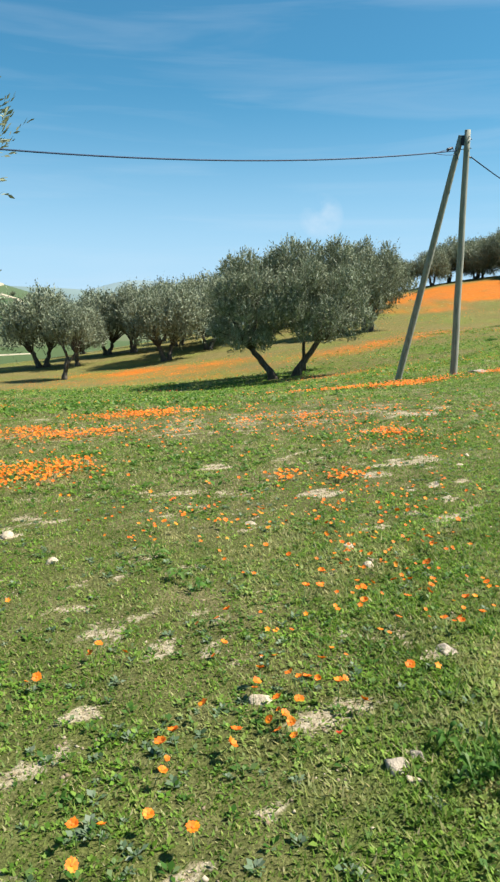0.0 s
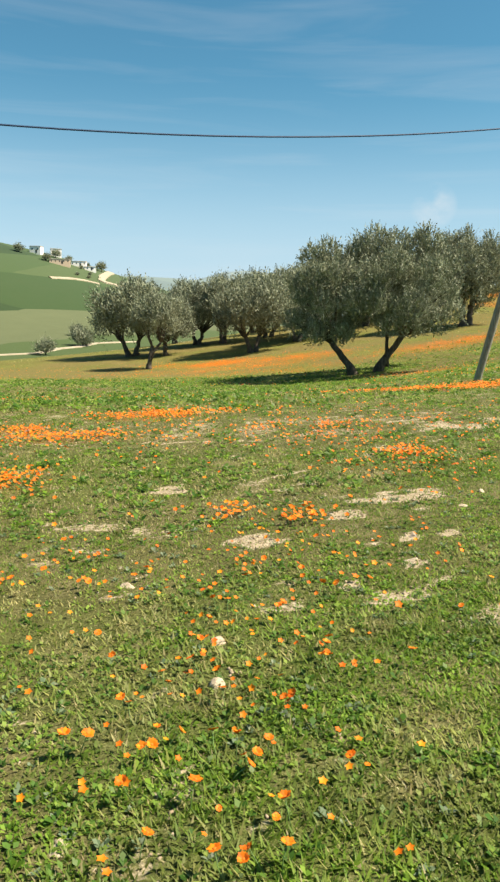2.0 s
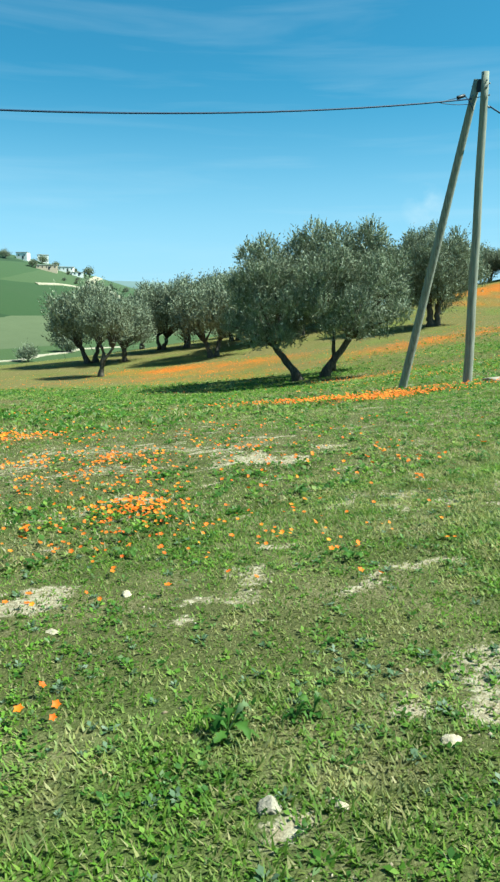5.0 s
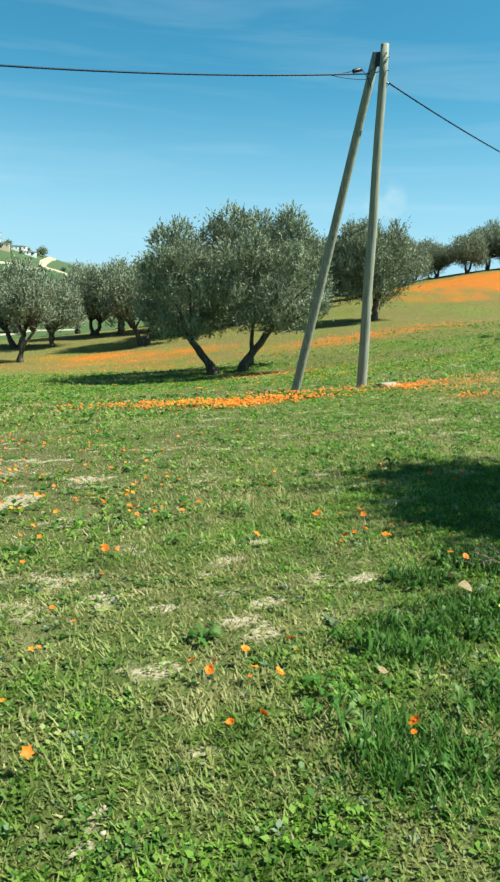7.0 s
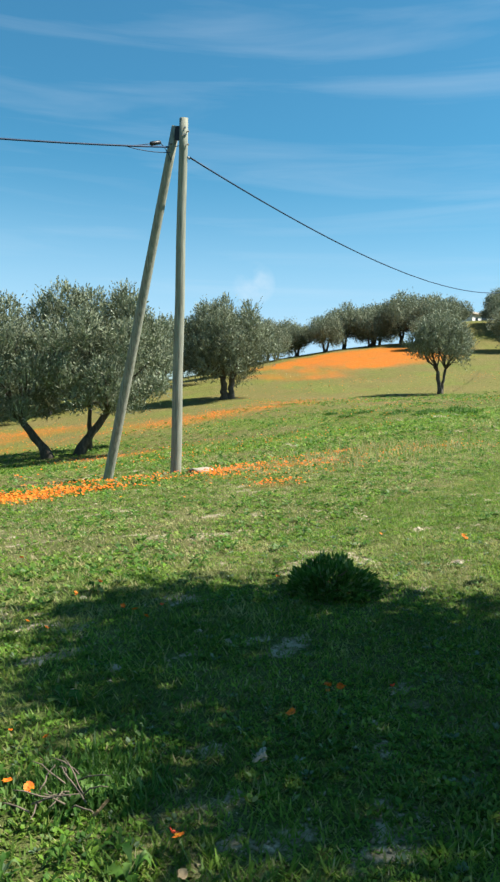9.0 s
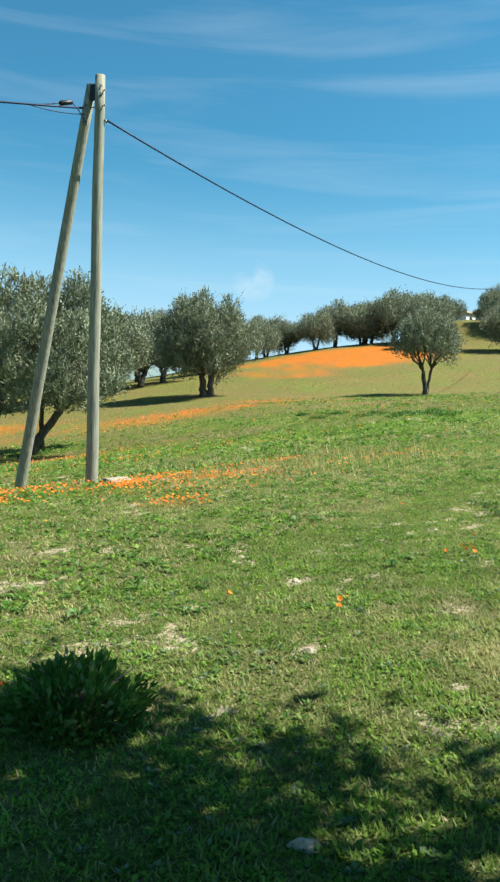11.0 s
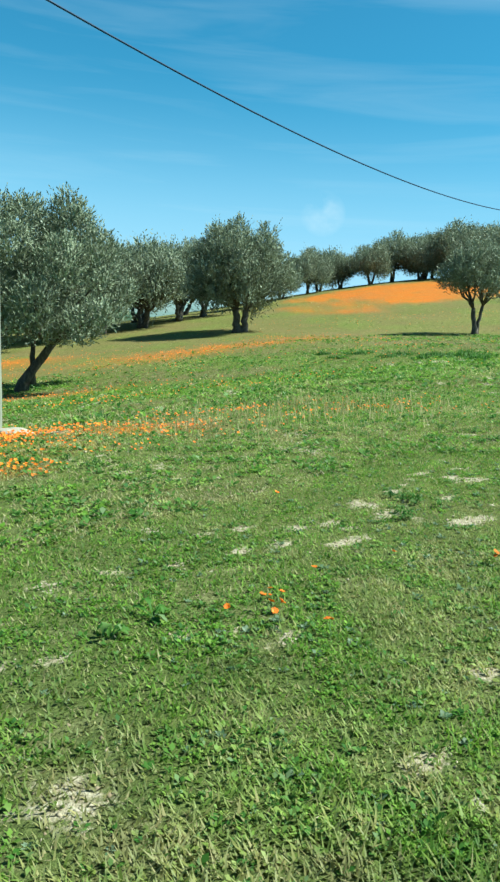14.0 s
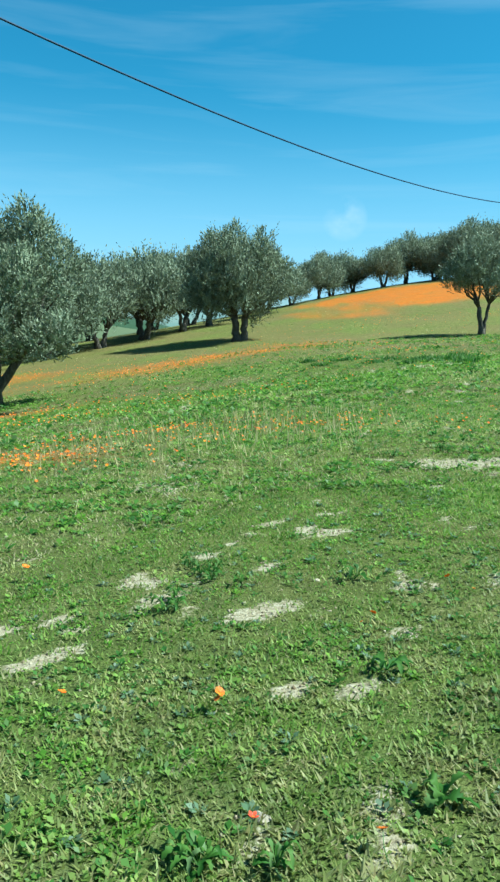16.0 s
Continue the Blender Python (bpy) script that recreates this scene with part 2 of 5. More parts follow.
# ---- the lie of the land ----
def soft_noise(seed):
    grid = np.random.RandomState(seed).rand(128, 128)

    def at(x, y):
        xi, yi = np.floor(x).astype(int), np.floor(y).astype(int)
        fx, fy = x - xi, y - yi
        fx, fy = fx * fx * (3 - 2 * fx), fy * fy * (3 - 2 * fy)
        a, b = grid[xi % 128, yi % 128], grid[(xi + 1) % 128, yi % 128]
        c, d = grid[xi % 128, (yi + 1) % 128], grid[(xi + 1) % 128, (yi + 1) % 128]
        return (a * (1 - fx) + b * fx) * (1 - fy) + (c * (1 - fx) + d * fx) * fy
    return at


N1, N2, N3 = soft_noise(1), soft_noise(2), soft_noise(3)


def fbm(f, x, y, scale, octaves=4):
    v, a, s = 0, 0.5, 1 / scale
    for _ in range(octaves):
        v, a, s = v + a * f(x * s + 17.3, y * s + 5.1), a * 0.5, s * 2.03
    return v / 0.9375


def bell(x, y, cx, cy, sx, sy, turn=0.0):
    c, s = math.cos(radians(turn)), math.sin(radians(turn))
    u, v = (x - cx) * c + (y - cy) * s, -(x - cx) * s + (y - cy) * c
    return np.exp(-0.5 * ((u / sx) ** 2 + (v / sy) ** 2))


def smooth(a, b, v):
    k = np.clip((v - a) / (b - a), 0, 1)
    return k * k * (3 - 2 * k)


SWELLS = [(0, 38, 11, -1.03), (-14, 53, 13, -1.43), (9, 63, 11, -0.2), (0, 78, 11, 0.19), (15, 90, 13, 0.45),
          (30, 88, 13, 0.57), (5, 25, 7, -0.06), (14, 50, 9, 0.29), (-30, 90, 16, -0.15), (30, 110, 15, 1.5), (-2, 29, 7, -0.32), (7.5, 23.5, 3, 0.1), (25, 58, 8, -0.42), (4.8, 25.2, 1.3, -0.1)]


def height(x, y):
    """The height of the ground: a slope that climbs to one side, a valley to the other, hills beyond."""
    x, y = np.asarray(x, float), np.asarray(y, float)
    xc, yc = np.clip(x, -60, 60), np.clip(y, -15, 112)
    u, v = xc / 40, yc / 80
    h = (0.001 + 2.176 * u + 1.344 * v - 0.345 * u * u + 0.789 * u * v - 0.313 * v * v - 0.002 * u * u * v + 0.805 * u * v * v
         + 0.106 * v ** 3 - 0.033 * u ** 3 + 0.412 * v ** 4 + 0.673 * u * v ** 3)
    for cx, cy, s, a in SWELLS:
        h = h + a * bell(xc, y if cy == 110 else yc, cx, cy, s, s)
    h = h - 0.05 * np.maximum(0, y - 112) + 2.7 * smooth(38, 46, x) * smooth(99, 110, y) * (1 - smooth(116, 150, y))
    far = (-11 + 73 * bell(x, y, -334, 511, 119.5, 182.5, -38.4) + 104 * bell(x, y, -366, 2050, 172, 260, 0)
           + 107 * bell(x, y, 81, 2150, 345, 300) + 93 * bell(x, y, -566, 1500, 331, 200) + 4 * fbm(N2, x, y, 160, 3))
    w = smooth(75, 230, np.hypot((x - 8) * 0.95, (y - 45) * 0.85))
    return h * (1 - w) + far * w + 0.05 * (fbm(N3, x, y, 2.3, 3) - 0.5) * (1 - w)


# where the orange flowers grow: centre, half-widths, turn, thickness
BLOOM_NEAR = [(-2.4, 7.98, 0.55, 0.5, 5, 2.6), (-4.0, 12.0, 0.6, 0.3, 5, 1.6), (-2.65, 11.2, 0.75, 0.3, 4, 2.0), (-2.3, 13.9, 0.8, 0.5, 8, 1.5), (-1.2, 10.95, 0.5, 0.35, 0, 0.9), (0.1, 11.9, 0.9, 0.35, 4, 1.0),
              (0.6, 12.0, 0.5, 0.35, 0, 0.9), (0.95, 7.0, 0.2, 0.14, 0, 1.3), (1.7, 9.65, 0.34, 0.3, 0, 1.5), (1.4, 9.7, 0.7, 0.5, 0, 0.5), (1.2, 8.95, 0.35, 0.16, 0, 0.9), (0.86, 6.82, 0.22, 0.14, 0, 1.2),
              (-1.9, 14.45, 0.9, 0.4, 5, 1.1), (0.25, 7.05, 0.25, 0.2, 0, 0.7), (1.0, 5.6, 1.6, 1.0, 20, 0.16), (1.8, 13.2, 0.4, 0.3, 0, 0.5)]
BLOOM_POLE = [(0.5, 12, 4.5, 2.6, 10, 0.36), (2.2, 20.6, 1.6, 1.0, 20, 0.75), (3.6, 20.2, 1.2, 0.9, 10, 0.9), (4.6, 21.0, 1.0, 0.8, 10, 1.0), (5.6, 23.3, 1.3, 1.0, 10, 0.9), (7.2, 22.0, 1.0, 0.8, 0, 1.0),
              (8.1, 19.7, 0.4, 0.35, 0, 1.1), (7.9, 21.3, 0.9, 0.9, 0, 0.8), (8.9, 23.0, 1.3, 1.0, 6, 0.8), (12.0, 25.6, 3.0, 1.5, 12, 0.4), (3.9, 15.7, 0.4, 0.3, 0, 0.5), (-4.8, 20.0, 3.0, 0.7, 8, 0.4)]
BLOOM_FAR = [(-7.0, 51.5, 9.0, 2.4, 12, 0.62), (5.5, 48.5, 5.5, 3.2, 18, 0.5), (13.2, 54.5, 3.2, 4.6, 15, 0.62), (8.0, 33.5, 5.0, 1.4, 20, 0.36), (19.5, 94.0, 4.0, 5.0, 20, 1.5), (26.0, 96.0, 5.0, 6.0, 20, 1.8),
             (32.0, 96.0, 3.6, 6.5, 20, 1.8), (31.0, 72.0, 9.0, 3.0, 15, 0.36), (14.5, 84.0, 2.5, 4.0, -20, 0.6), (-14.0, 46.5, 4.0, 1.0, 8, 0.4), (-4.0, 36.5, 3.0, 0.9, 12, 0.35), (17.0, 41.0, 4.0, 1.2, 12, 0.2)]
BLOOM_BANDS = [(4.5, 36.5, 2.6, 0.9, 15, 0.8), (-1, 47, 15, 4.5, 12, 0.42), (17, 46, 9, 5, 12, 0.25), (23, 74, 12, 8, 15, 0.3), (-16, 55, 8, 3, 8, 0.4), (18, 80, 4, 4, 20, 0.9), (25, 87, 6, 4.0, 20, 1.4), (8.5, 52.5, 6, 2.2, 14, 0.9),
               (-7, 55.5, 7, 2.2, -5, 0.9)]
BLOOM = BLOOM_NEAR + BLOOM_POLE + BLOOM_FAR + BLOOM_BANDS
# bare, pale soil: place and half-width, along the way
BARE_FIRST = [(0.60, 6.36, 0.21), (0.05, 5.56, 0.12), (-0.75, 4.72, 0.12), (-0.42, 4.45, 0.16), (-0.81, 4.34, 0.09), (1.50, 7.64, 0.25), (1.88, 7.78, 0.25), (2.12, 7.5, 0.12), (-0.39, 7.99, 0.2),
              (-1.89, 5.42, 0.12), (-0.65, 2.72, 0.08), (-0.65, 2.50, 0.08), (-0.82, 2.33, 0.07), (-0.65, 2.25, 0.08), (0.30, 2.22, 0.1), (0.27, 2.56, 0.09), (0.56, 2.53, 0.08), (0.89, 3.09, 0.1),
              (1.23, 5.57, 0.1), (1.23, 7.08, 0.14), (1.85, 6.66, 0.09), (1.61, 6.03, 0.08), (0.60, 5.58, 0.07), (2.62, 11.97, 0.4), (0.78, 4.47, 0.07), (2.45, 4.97, 0.07), (1.75, 7.3, 0.14),
              (1.15, 7.07, 0.17), (1.67, 6.52, 0.08), (1.92, 6.6, 0.13), (1.66, 6.0, 0.06)]
BARE_NEXT = [(3.17, 12.80, 0.22), (5.08, 9.84, 0.09), (5.08, 9.47, 0.07), (4.78, 10.52, 0.08), (4.92, 10.90, 0.09), (4.39, 10.41, 0.07), (5.36, 10.53, 0.08), (5.65, 10.5, 0.11), (5.76, 10.4, 0.1),
             (4.58, 9.70, 0.07), (4.96, 9.60, 0.07), (4.60, 9.08, 0.1), (5.55, 10.22, 0.08), (5.66, 10.16, 0.07), (5.57, 9.78, 0.06), (6.81, 9.60, 0.1), (5.88, 11.94, 0.07),
             (3.15, 5.58, 0.1), (3.3, 6.08, 0.08), (3.46, 5.9, 0.08), (3.07, 5.1, 0.06), (2.49, 4.93, 0.05), (2.87, 6.68, 0.08),
             (4.0, 6.75, 0.08), (3.76, 6.73, 0.07), (3.95, 6.55, 0.07)]
BARE_LAST = [(10.14, 16.57, 0.1), (9.14, 15.24, 0.11), (11.36, 18.05, 0.19), (10.31, 16.04, 0.09), (8.96, 13.78, 0.1), (11.10, 17.57, 0.1), (10.84, 17.46, 0.1), (10.48, 17.39, 0.1), (11.12, 17.0, 0.08),
             (12.54, 19.1, 0.2), (12.18, 19.31, 0.13), (11.75, 18.52, 0.1), (12.16, 17.56, 0.2), (10.49, 16.87, 0.09), (10.75, 17.04, 0.09), (11.19, 14.53, 0.08), (11.56, 15.15, 0.11), (12.19, 18.34, 0.1),
             (12.54, 17.62, 0.12), (12.32, 17.89, 0.08), (11.33, 17.12, 0.1), (12.83, 17.29, 0.08), (13.02, 17.93, 0.12), (12.32, 16.77, 0.09), (12.56, 16.69, 0.11), (11.91, 16.25, 0.06)]
BARE = [(x, y, w, w * 0.8) for x, y, w in BARE_FIRST + BARE_NEXT + BARE_LAST] + [(7.2, 23.2, 0.8, 0.22), (16.5, 37.5, 2.0, 0.6), (14.5, 21.5, 0.8, 0.3), (44.5, 97.4, 4.0, 0.7), (38.0, 78.2, 2.2, 0.5)]


def bloom(x, y):
    b = 0
    for cx, cy, sx, sy, turn, a in BLOOM:
        b = np.maximum(b, a * bell(x, y, cx, cy, sx, sy, turn))
    return b * (0.2 + 0.9 * fbm(N1, x, y, 1.1, 3) + 0.7 * fbm(N3, x, y, 4.5, 2))


def bare(x, y):
    b = 0
    for cx, cy, sx, sy in BARE:
        b = np.maximum(b, bell(x, y, cx, cy, sx * 0.82, sy * 0.82))
    n, k = fbm(N2, x, y, 0.6, 4), fbm(N1, x + 40, y, 0.15, 3)
    close = (1 - smooth(22, 40, np.hypot(x - 6, y - 9))) * (0.3 + 0.7 * smooth(-3.0, 1.5, y - 14 * np.clip(x / 12.3, 0, 1)))
    dry = 0.45 * bell(x, y, 0.3, 12.2, 4.0, 1.2, 6) * smooth(0.4, 0.62, fbm(N1, x + 9, y, 0.5, 4))
    return close * np.clip(np.maximum(dry, np.maximum(smooth(0.42, 0.62, b * (-0.35 + 2.6 * k)), 0.6 * smooth(0.34, 0.45, n * k * 1.05))), 0, 1)


def lush(x, y):
    """Where the grass is thick and fresh rather than short and dry."""
    n = fbm(N3, x, y, 3.2, 3)
    strip = np.maximum(1.2 * bell(x, y, 14, 34.5, 8, 1.8, 8), bell(x, y, -12, 41, 9, 3.2, 4))
    strip = np.maximum(1.3 * strip, 0.9 * bell(x, y, -9, 20, 6, 1.5, 4))
    dry = 0.8 * bell(x, y, 0.3, 12.2, 4.2, 1.5, 6) + 0.6 * bell(x, y, 1.5, 7.4, 1.6, 0.8, 8) + 0.5 * bell(x, y, 12.3, 18.2, 1.6, 1.1, 0)
    return np.clip(smooth(0.38, 0.62, n) * 0.8 - dry + strip + 0.5 * smooth(3.0, 5.5, x) * (1 - smooth(20, 26, y)) - 0.2 * (1 - smooth(1.5, 4.5, x)) * (1 - smooth(18, 28, y)), 0, 1)


def steps(a, b, cell, growth, reach):
    core = list(np.arange(a, b + cell, cell))
    up, d, v = [], cell, core[-1]
    while v < reach:
        d *= growth
        v += d
        up.append(v)
    down, d, v = [], cell, core[0]
    while v > -reach:
        d *= growth
        v -= d
        down.append(v)
    return np.array(down[::-1] + core + up)


def sheet(name, xyz, quads, mat, attributes=None, shade=True):
    """A mesh from arrays of places and four-cornered (or three-cornered) faces."""
    me = bpy.data.meshes.new(name)
    k = quads.shape[1]
    me.vertices.add(len(xyz))
    me.vertices.foreach_set("co", np.ascontiguousarray(xyz, np.float32).ravel())
    me.loops.add(quads.size)
    me.loops.foreach_set("vertex_index", np.ascontiguousarray(quads, np.int32).ravel())
    me.polygons.add(len(quads))
    me.polygons.foreach_set("loop_start", np.arange(0, quads.size, k, dtype=np.int32))
    if shade:
        me.polygons.foreach_set("use_smooth", np.ones(len(quads), bool))
    for key, values in (attributes or {}).items():
        at = me.attributes.new(key, "FLOAT", "POINT")
        at.data.foreach_set("value", np.ascontiguousarray(values, np.float32))
    me.update(calc_edges=True)
    me.materials.append(mat)
    return me


def ground_material():
    m, n, l, b = material("meadow_soil_and_turf", 0.95, 0, 0.1)
    g = n.new("ShaderNodeNewGeometry")
    pos = g.outputs["Position"]

    def attribute(key):
        a = n.new("ShaderNodeAttribute")
        a.attribute_name = key
        return a.outputs["Fac"]
    fine, mid, large = noise_tex(n, l, 28, 6, 0.7, pos), noise_tex(n, l, 4.5, 6, 0.65, pos), noise_tex(n, l, 0.22, 5, 0.6, pos)
    green = ramp(n, [(0.25, (0.0348, 0.0537, 0.0096)), (0.5, (0.0926, 0.1258, 0.0211)), (0.75, (0.1675, 0.1795, 0.0475))])
    l.new(mid.outputs["Fac"], green.inputs["Fac"])
    fresh = ramp(n, [(0.3, (0.05, 0.1, 0.012)), (0.7, (0.15, 0.25, 0.03))])
    l.new(mid.outputs["Fac"], fresh.inputs["Fac"])
    turf = mixed(n, l, attribute("lush"), green.outputs["Color"], fresh.outputs["Color"])
    dry = ramp(n, [(0.3, (0.0808, 0.0598, 0.0273)), (0.7, (0.1963, 0.1558, 0.0774))])
    l.new(fine.outputs["Fac"], dry.inputs["Fac"])
    drymask = n.new("ShaderNodeMapRange")
    drymask.inputs["From Min"].default_value, drymask.inputs["From Max"].default_value = 0.40, 0.60
    drymask.inputs["To Max"].default_value = 0.85
    l.new(large.outputs["Fac"], drymask.inputs["Value"])
    turf = mixed(n, l, maths(n, l, "MULTIPLY", drymask.outputs["Result"], maths(n, l, "SUBTRACT", 1.0, attribute("lush"))), turf, dry.outputs["Color"])
    thatch = noise_tex(n, l, 75, 5, 0.75, pos)
    dim = ramp(n, [(0.38, (0.32, 0.30, 0.26)), (0.62, (1.25, 1.22, 1.1))])
    l.new(thatch.outputs["Fac"], dim.inputs["Fac"])
    turf = mixed(n, l, 0.9, turf, dim.outputs["Color"], "MULTIPLY")
    litter = ramp(n, [(0.3, (0.0310, 0.0335, 0.0120)), (0.5, (0.0600, 0.0800, 0.0200)), (0.68, (0.1215, 0.1320, 0.0510))])
    l.new(thatch.outputs["Fac"], litter.inputs["Fac"])
    straw = ramp(n, [(0.3, (0.0290, 0.0290, 0.0115)), (0.5, (0.0640, 0.0680, 0.0235)), (0.68, (0.1360, 0.1258, 0.0554))])
    l.new(thatch.outputs["Fac"], straw.inputs["Fac"])
    under = mixed(n, l, maths(n, l, "MULTIPLY", attribute("lush"), 1.1, True), straw.outputs["Color"], litter.outputs["Color"])
    # flattened dead grass between the green
    dead = ramp(n, [(0.34, (0.055, 0.045, 0.020)), (0.5, (0.15, 0.125, 0.062)), (0.66, (0.27, 0.235, 0.14))])
    l.new(thatch.outputs["Fac"], dead.inputs["Fac"])
    worn = n.new("ShaderNodeMapRange")
    worn.inputs["From Min"].default_value, worn.inputs["From Max"].default_value = 0.50, 0.64
    worn.inputs["To Max"].default_value = 0.75
    l.new(noise_tex(n, l, 1.7, 6, 0.68, pos).outputs["Fac"], worn.inputs["Value"])
    under = mixed(n, l, worn.outputs["Result"], under, dead.outputs["Color"])
    turf = mixed(n, l, maths(n, l, "MULTIPLY", maths(n, l, "SUBTRACT", 1.0, attribute("afar")), 0.8), turf, under)
    soil = ramp(n, [(0.3, (0.1505, 0.1135, 0.0660)), (0.5, (0.2890, 0.2394, 0.1558)), (0.7, (0.3927, 0.3467, 0.2517))])
    l.new(fine.outputs["Fac"], soil.inputs["Fac"])
    crumbled = maths(n, l, "ADD", maths(n, l, "MULTIPLY", noise_tex(n, l, 11, 6, 0.7, pos).outputs["Fac"], 1.5), maths(n, l, "MULTIPLY", fine.outputs["Fac"], 0.7))
    edge = n.new("ShaderNodeMapRange")
    edge.inputs["From Min"].default_value, edge.inputs["From Max"].default_value = 1.42, 1.66
    l.new(maths(n, l, "ADD", attribute("bare"), crumbled), edge.inputs["Value"])
    soilfac = maths(n, l, "MULTIPLY", edge.outputs["Result"], maths(n, l, "MULTIPLY", attribute("bare"), 6.0, True))
    near = mixed(n, l, soilfac, turf, soil.outputs["Color"])
    sere = ramp(n, [(0.35, (0.095, 0.079, 0.024)), (0.65, (0.178, 0.143, 0.050))])
    l.new(mid.outputs["Fac"], sere.inputs["Fac"])
    near = mixed(n, l, maths(n, l, "MULTIPLY", attribute("sere"), maths(n, l, "ADD", large.outputs["Fac"], 0.15), True), near, sere.outputs["Color"])
    # flowers too far off to tell one from another: speckles of petals, thick where they grow thick
    cells = n.new("ShaderNodeTexVoronoi")
    cells.inputs["Scale"].default_value = 7.0
    l.new(pos, cells.inputs["Vector"])
    many = maths(n, l, "ADD", maths(n, l, "MULTIPLY", mid.outputs["Fac"], 0.9), maths(n, l, "MULTIPLY", cells.outputs["Distance"], 0.5))
    spread = n.new("ShaderNodeMapRange")
    spread.inputs["From Min"].default_value, spread.inputs["From Max"].default_value = 0.0, 0.75
    l.new(maths(n, l, "SUBTRACT", maths(n, l, "MULTIPLY", attribute("bloom"), 1.45), maths(n, l, "MULTIPLY", many, 0.70)), spread.inputs["Value"])
    petals = ramp(n, [(0.3, (0.33, 0.080, 0.004)), (0.7, (0.49, 0.126, 0.005))])
    l.new(fine.outputs["Fac"], petals.inputs["Fac"])
    near = mixed(n, l, maths(n, l, "MULTIPLY", maths(n, l, "MULTIPLY", spread.outputs["Result"], maths(n, l, "ADD", maths(n, l, "MULTIPLY", noise_tex(n, l, 0.6, 5, 0.7, pos).outputs["Fac"], 1.3), 0.2), True), maths(n, l, "MULTIPLY", attribute("afar"), 0.85)), near, petals.outputs["Color"])
    # far fields
    warp = noise_tex(n, l, 0.012, 3, 0.5, pos)
    shift = n.new("ShaderNodeVectorMath")
    shift.operation = "MULTIPLY_ADD"
    l.new(warp.outputs["Color"], shift.inputs[0])
    shift.inputs[1].default_value = (60, 60, 0)
    l.new(pos, shift.inputs[2])
    flat = n.new("ShaderNodeVectorMath")
    flat.operation = "MULTIPLY"
    flat.inputs[1].default_value = (0.4, 0.3, 4.0)
    l.new(shift.outputs["Vector"], flat.inputs[0])
    plots = n.new("ShaderNodeTexVoronoi")
    plots.inputs["Scale"].default_value = 0.018
    l.new(flat.outputs["Vector"], plots.inputs["Vector"])
    sep = n.new("ShaderNodeSeparateColor")
    l.new(plots.outputs["Color"], sep.inputs["Color"])
    crop = ramp(n, [(0.0, (0.018, 0.040, 0.013)), (0.3, (0.028, 0.055, 0.017)), (0.5, (0.04, 0.07, 0.023)), (0.68, (0.055, 0.083, 0.03)), (0.85, (0.095, 0.11, 0.055))])
    crop.color_ramp.interpolation = "CONSTANT"
    l.new(sep.outputs["Red"], crop.inputs["Fac"])
    scrub = noise_tex(n, l, 0.09, 5, 0.7, pos)
    crops = mixed(n, l, maths(n, l, "MULTIPLY", scrub.outputs["Fac"], 0.5, True), crop.outputs["Color"], (0.045, 0.062, 0.027))
    col = mixed(n, l, attribute("valley"), near, crops)
    # aerial haze painted into the base colour: the farthest hills mixed towards pale blue
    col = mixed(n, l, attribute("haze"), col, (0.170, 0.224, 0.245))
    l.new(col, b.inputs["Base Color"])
    bumped(n, l, b, maths(n, l, "ADD", fine.outputs["Fac"], mid.outputs["Fac"]), 0.6, 0.04)
    return m


M_GROUND = ground_material()
gx, gy = steps(-2.5, 14, 0.13, 1.06, 3200), steps(1.8, 19.5, 0.13, 1.06, 3200)
GX, GY = np.meshgrid(gx, gy)
GZ = height(GX, GY)
nx, ny = len(gx), len(gy)
ids = np.arange(nx * ny).reshape(ny, nx)
gq = np.stack([ids[:-1, :-1], ids[:-1, 1:], ids[1:, 1:], ids[1:, :-1]], -1).reshape(-1, 4)
away = np.hypot(GX - 6, GY - 9)
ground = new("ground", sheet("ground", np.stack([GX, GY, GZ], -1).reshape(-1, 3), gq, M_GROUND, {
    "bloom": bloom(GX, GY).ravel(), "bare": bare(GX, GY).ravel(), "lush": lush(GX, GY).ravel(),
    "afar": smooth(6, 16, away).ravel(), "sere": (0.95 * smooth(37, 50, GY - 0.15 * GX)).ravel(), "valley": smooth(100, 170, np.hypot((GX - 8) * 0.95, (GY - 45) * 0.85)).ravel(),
    # share of pale haze colour painted on the ground, growing with distance
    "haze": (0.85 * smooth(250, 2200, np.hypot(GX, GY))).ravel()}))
tagged(ground, "sloping spring meadow of grass, bare soil and orange flowers", "meadow", kind="structure")


# ---- building blocks ----
def part(name, data, mat, parent, label=""):
    """One mesh object under a thing; data is a bmesh or a finished mesh."""
    if isinstance(data, bmesh.types.BMesh):
        me = bpy.data.meshes.new(name)
        data.to_mesh(me)
        data.free()
        me.materials.append(mat)
    else:
        me = data
    ob = new(name, me)
    ob.parent = parent
    return tagged(ob, label)


def thing(name, at, label, category, group="", kind=""):
    ob = new(name)
    ob.matrix_basis = at
    ob.empty_display_size = 0.2
    return tagged(ob, label, category, group, kind)


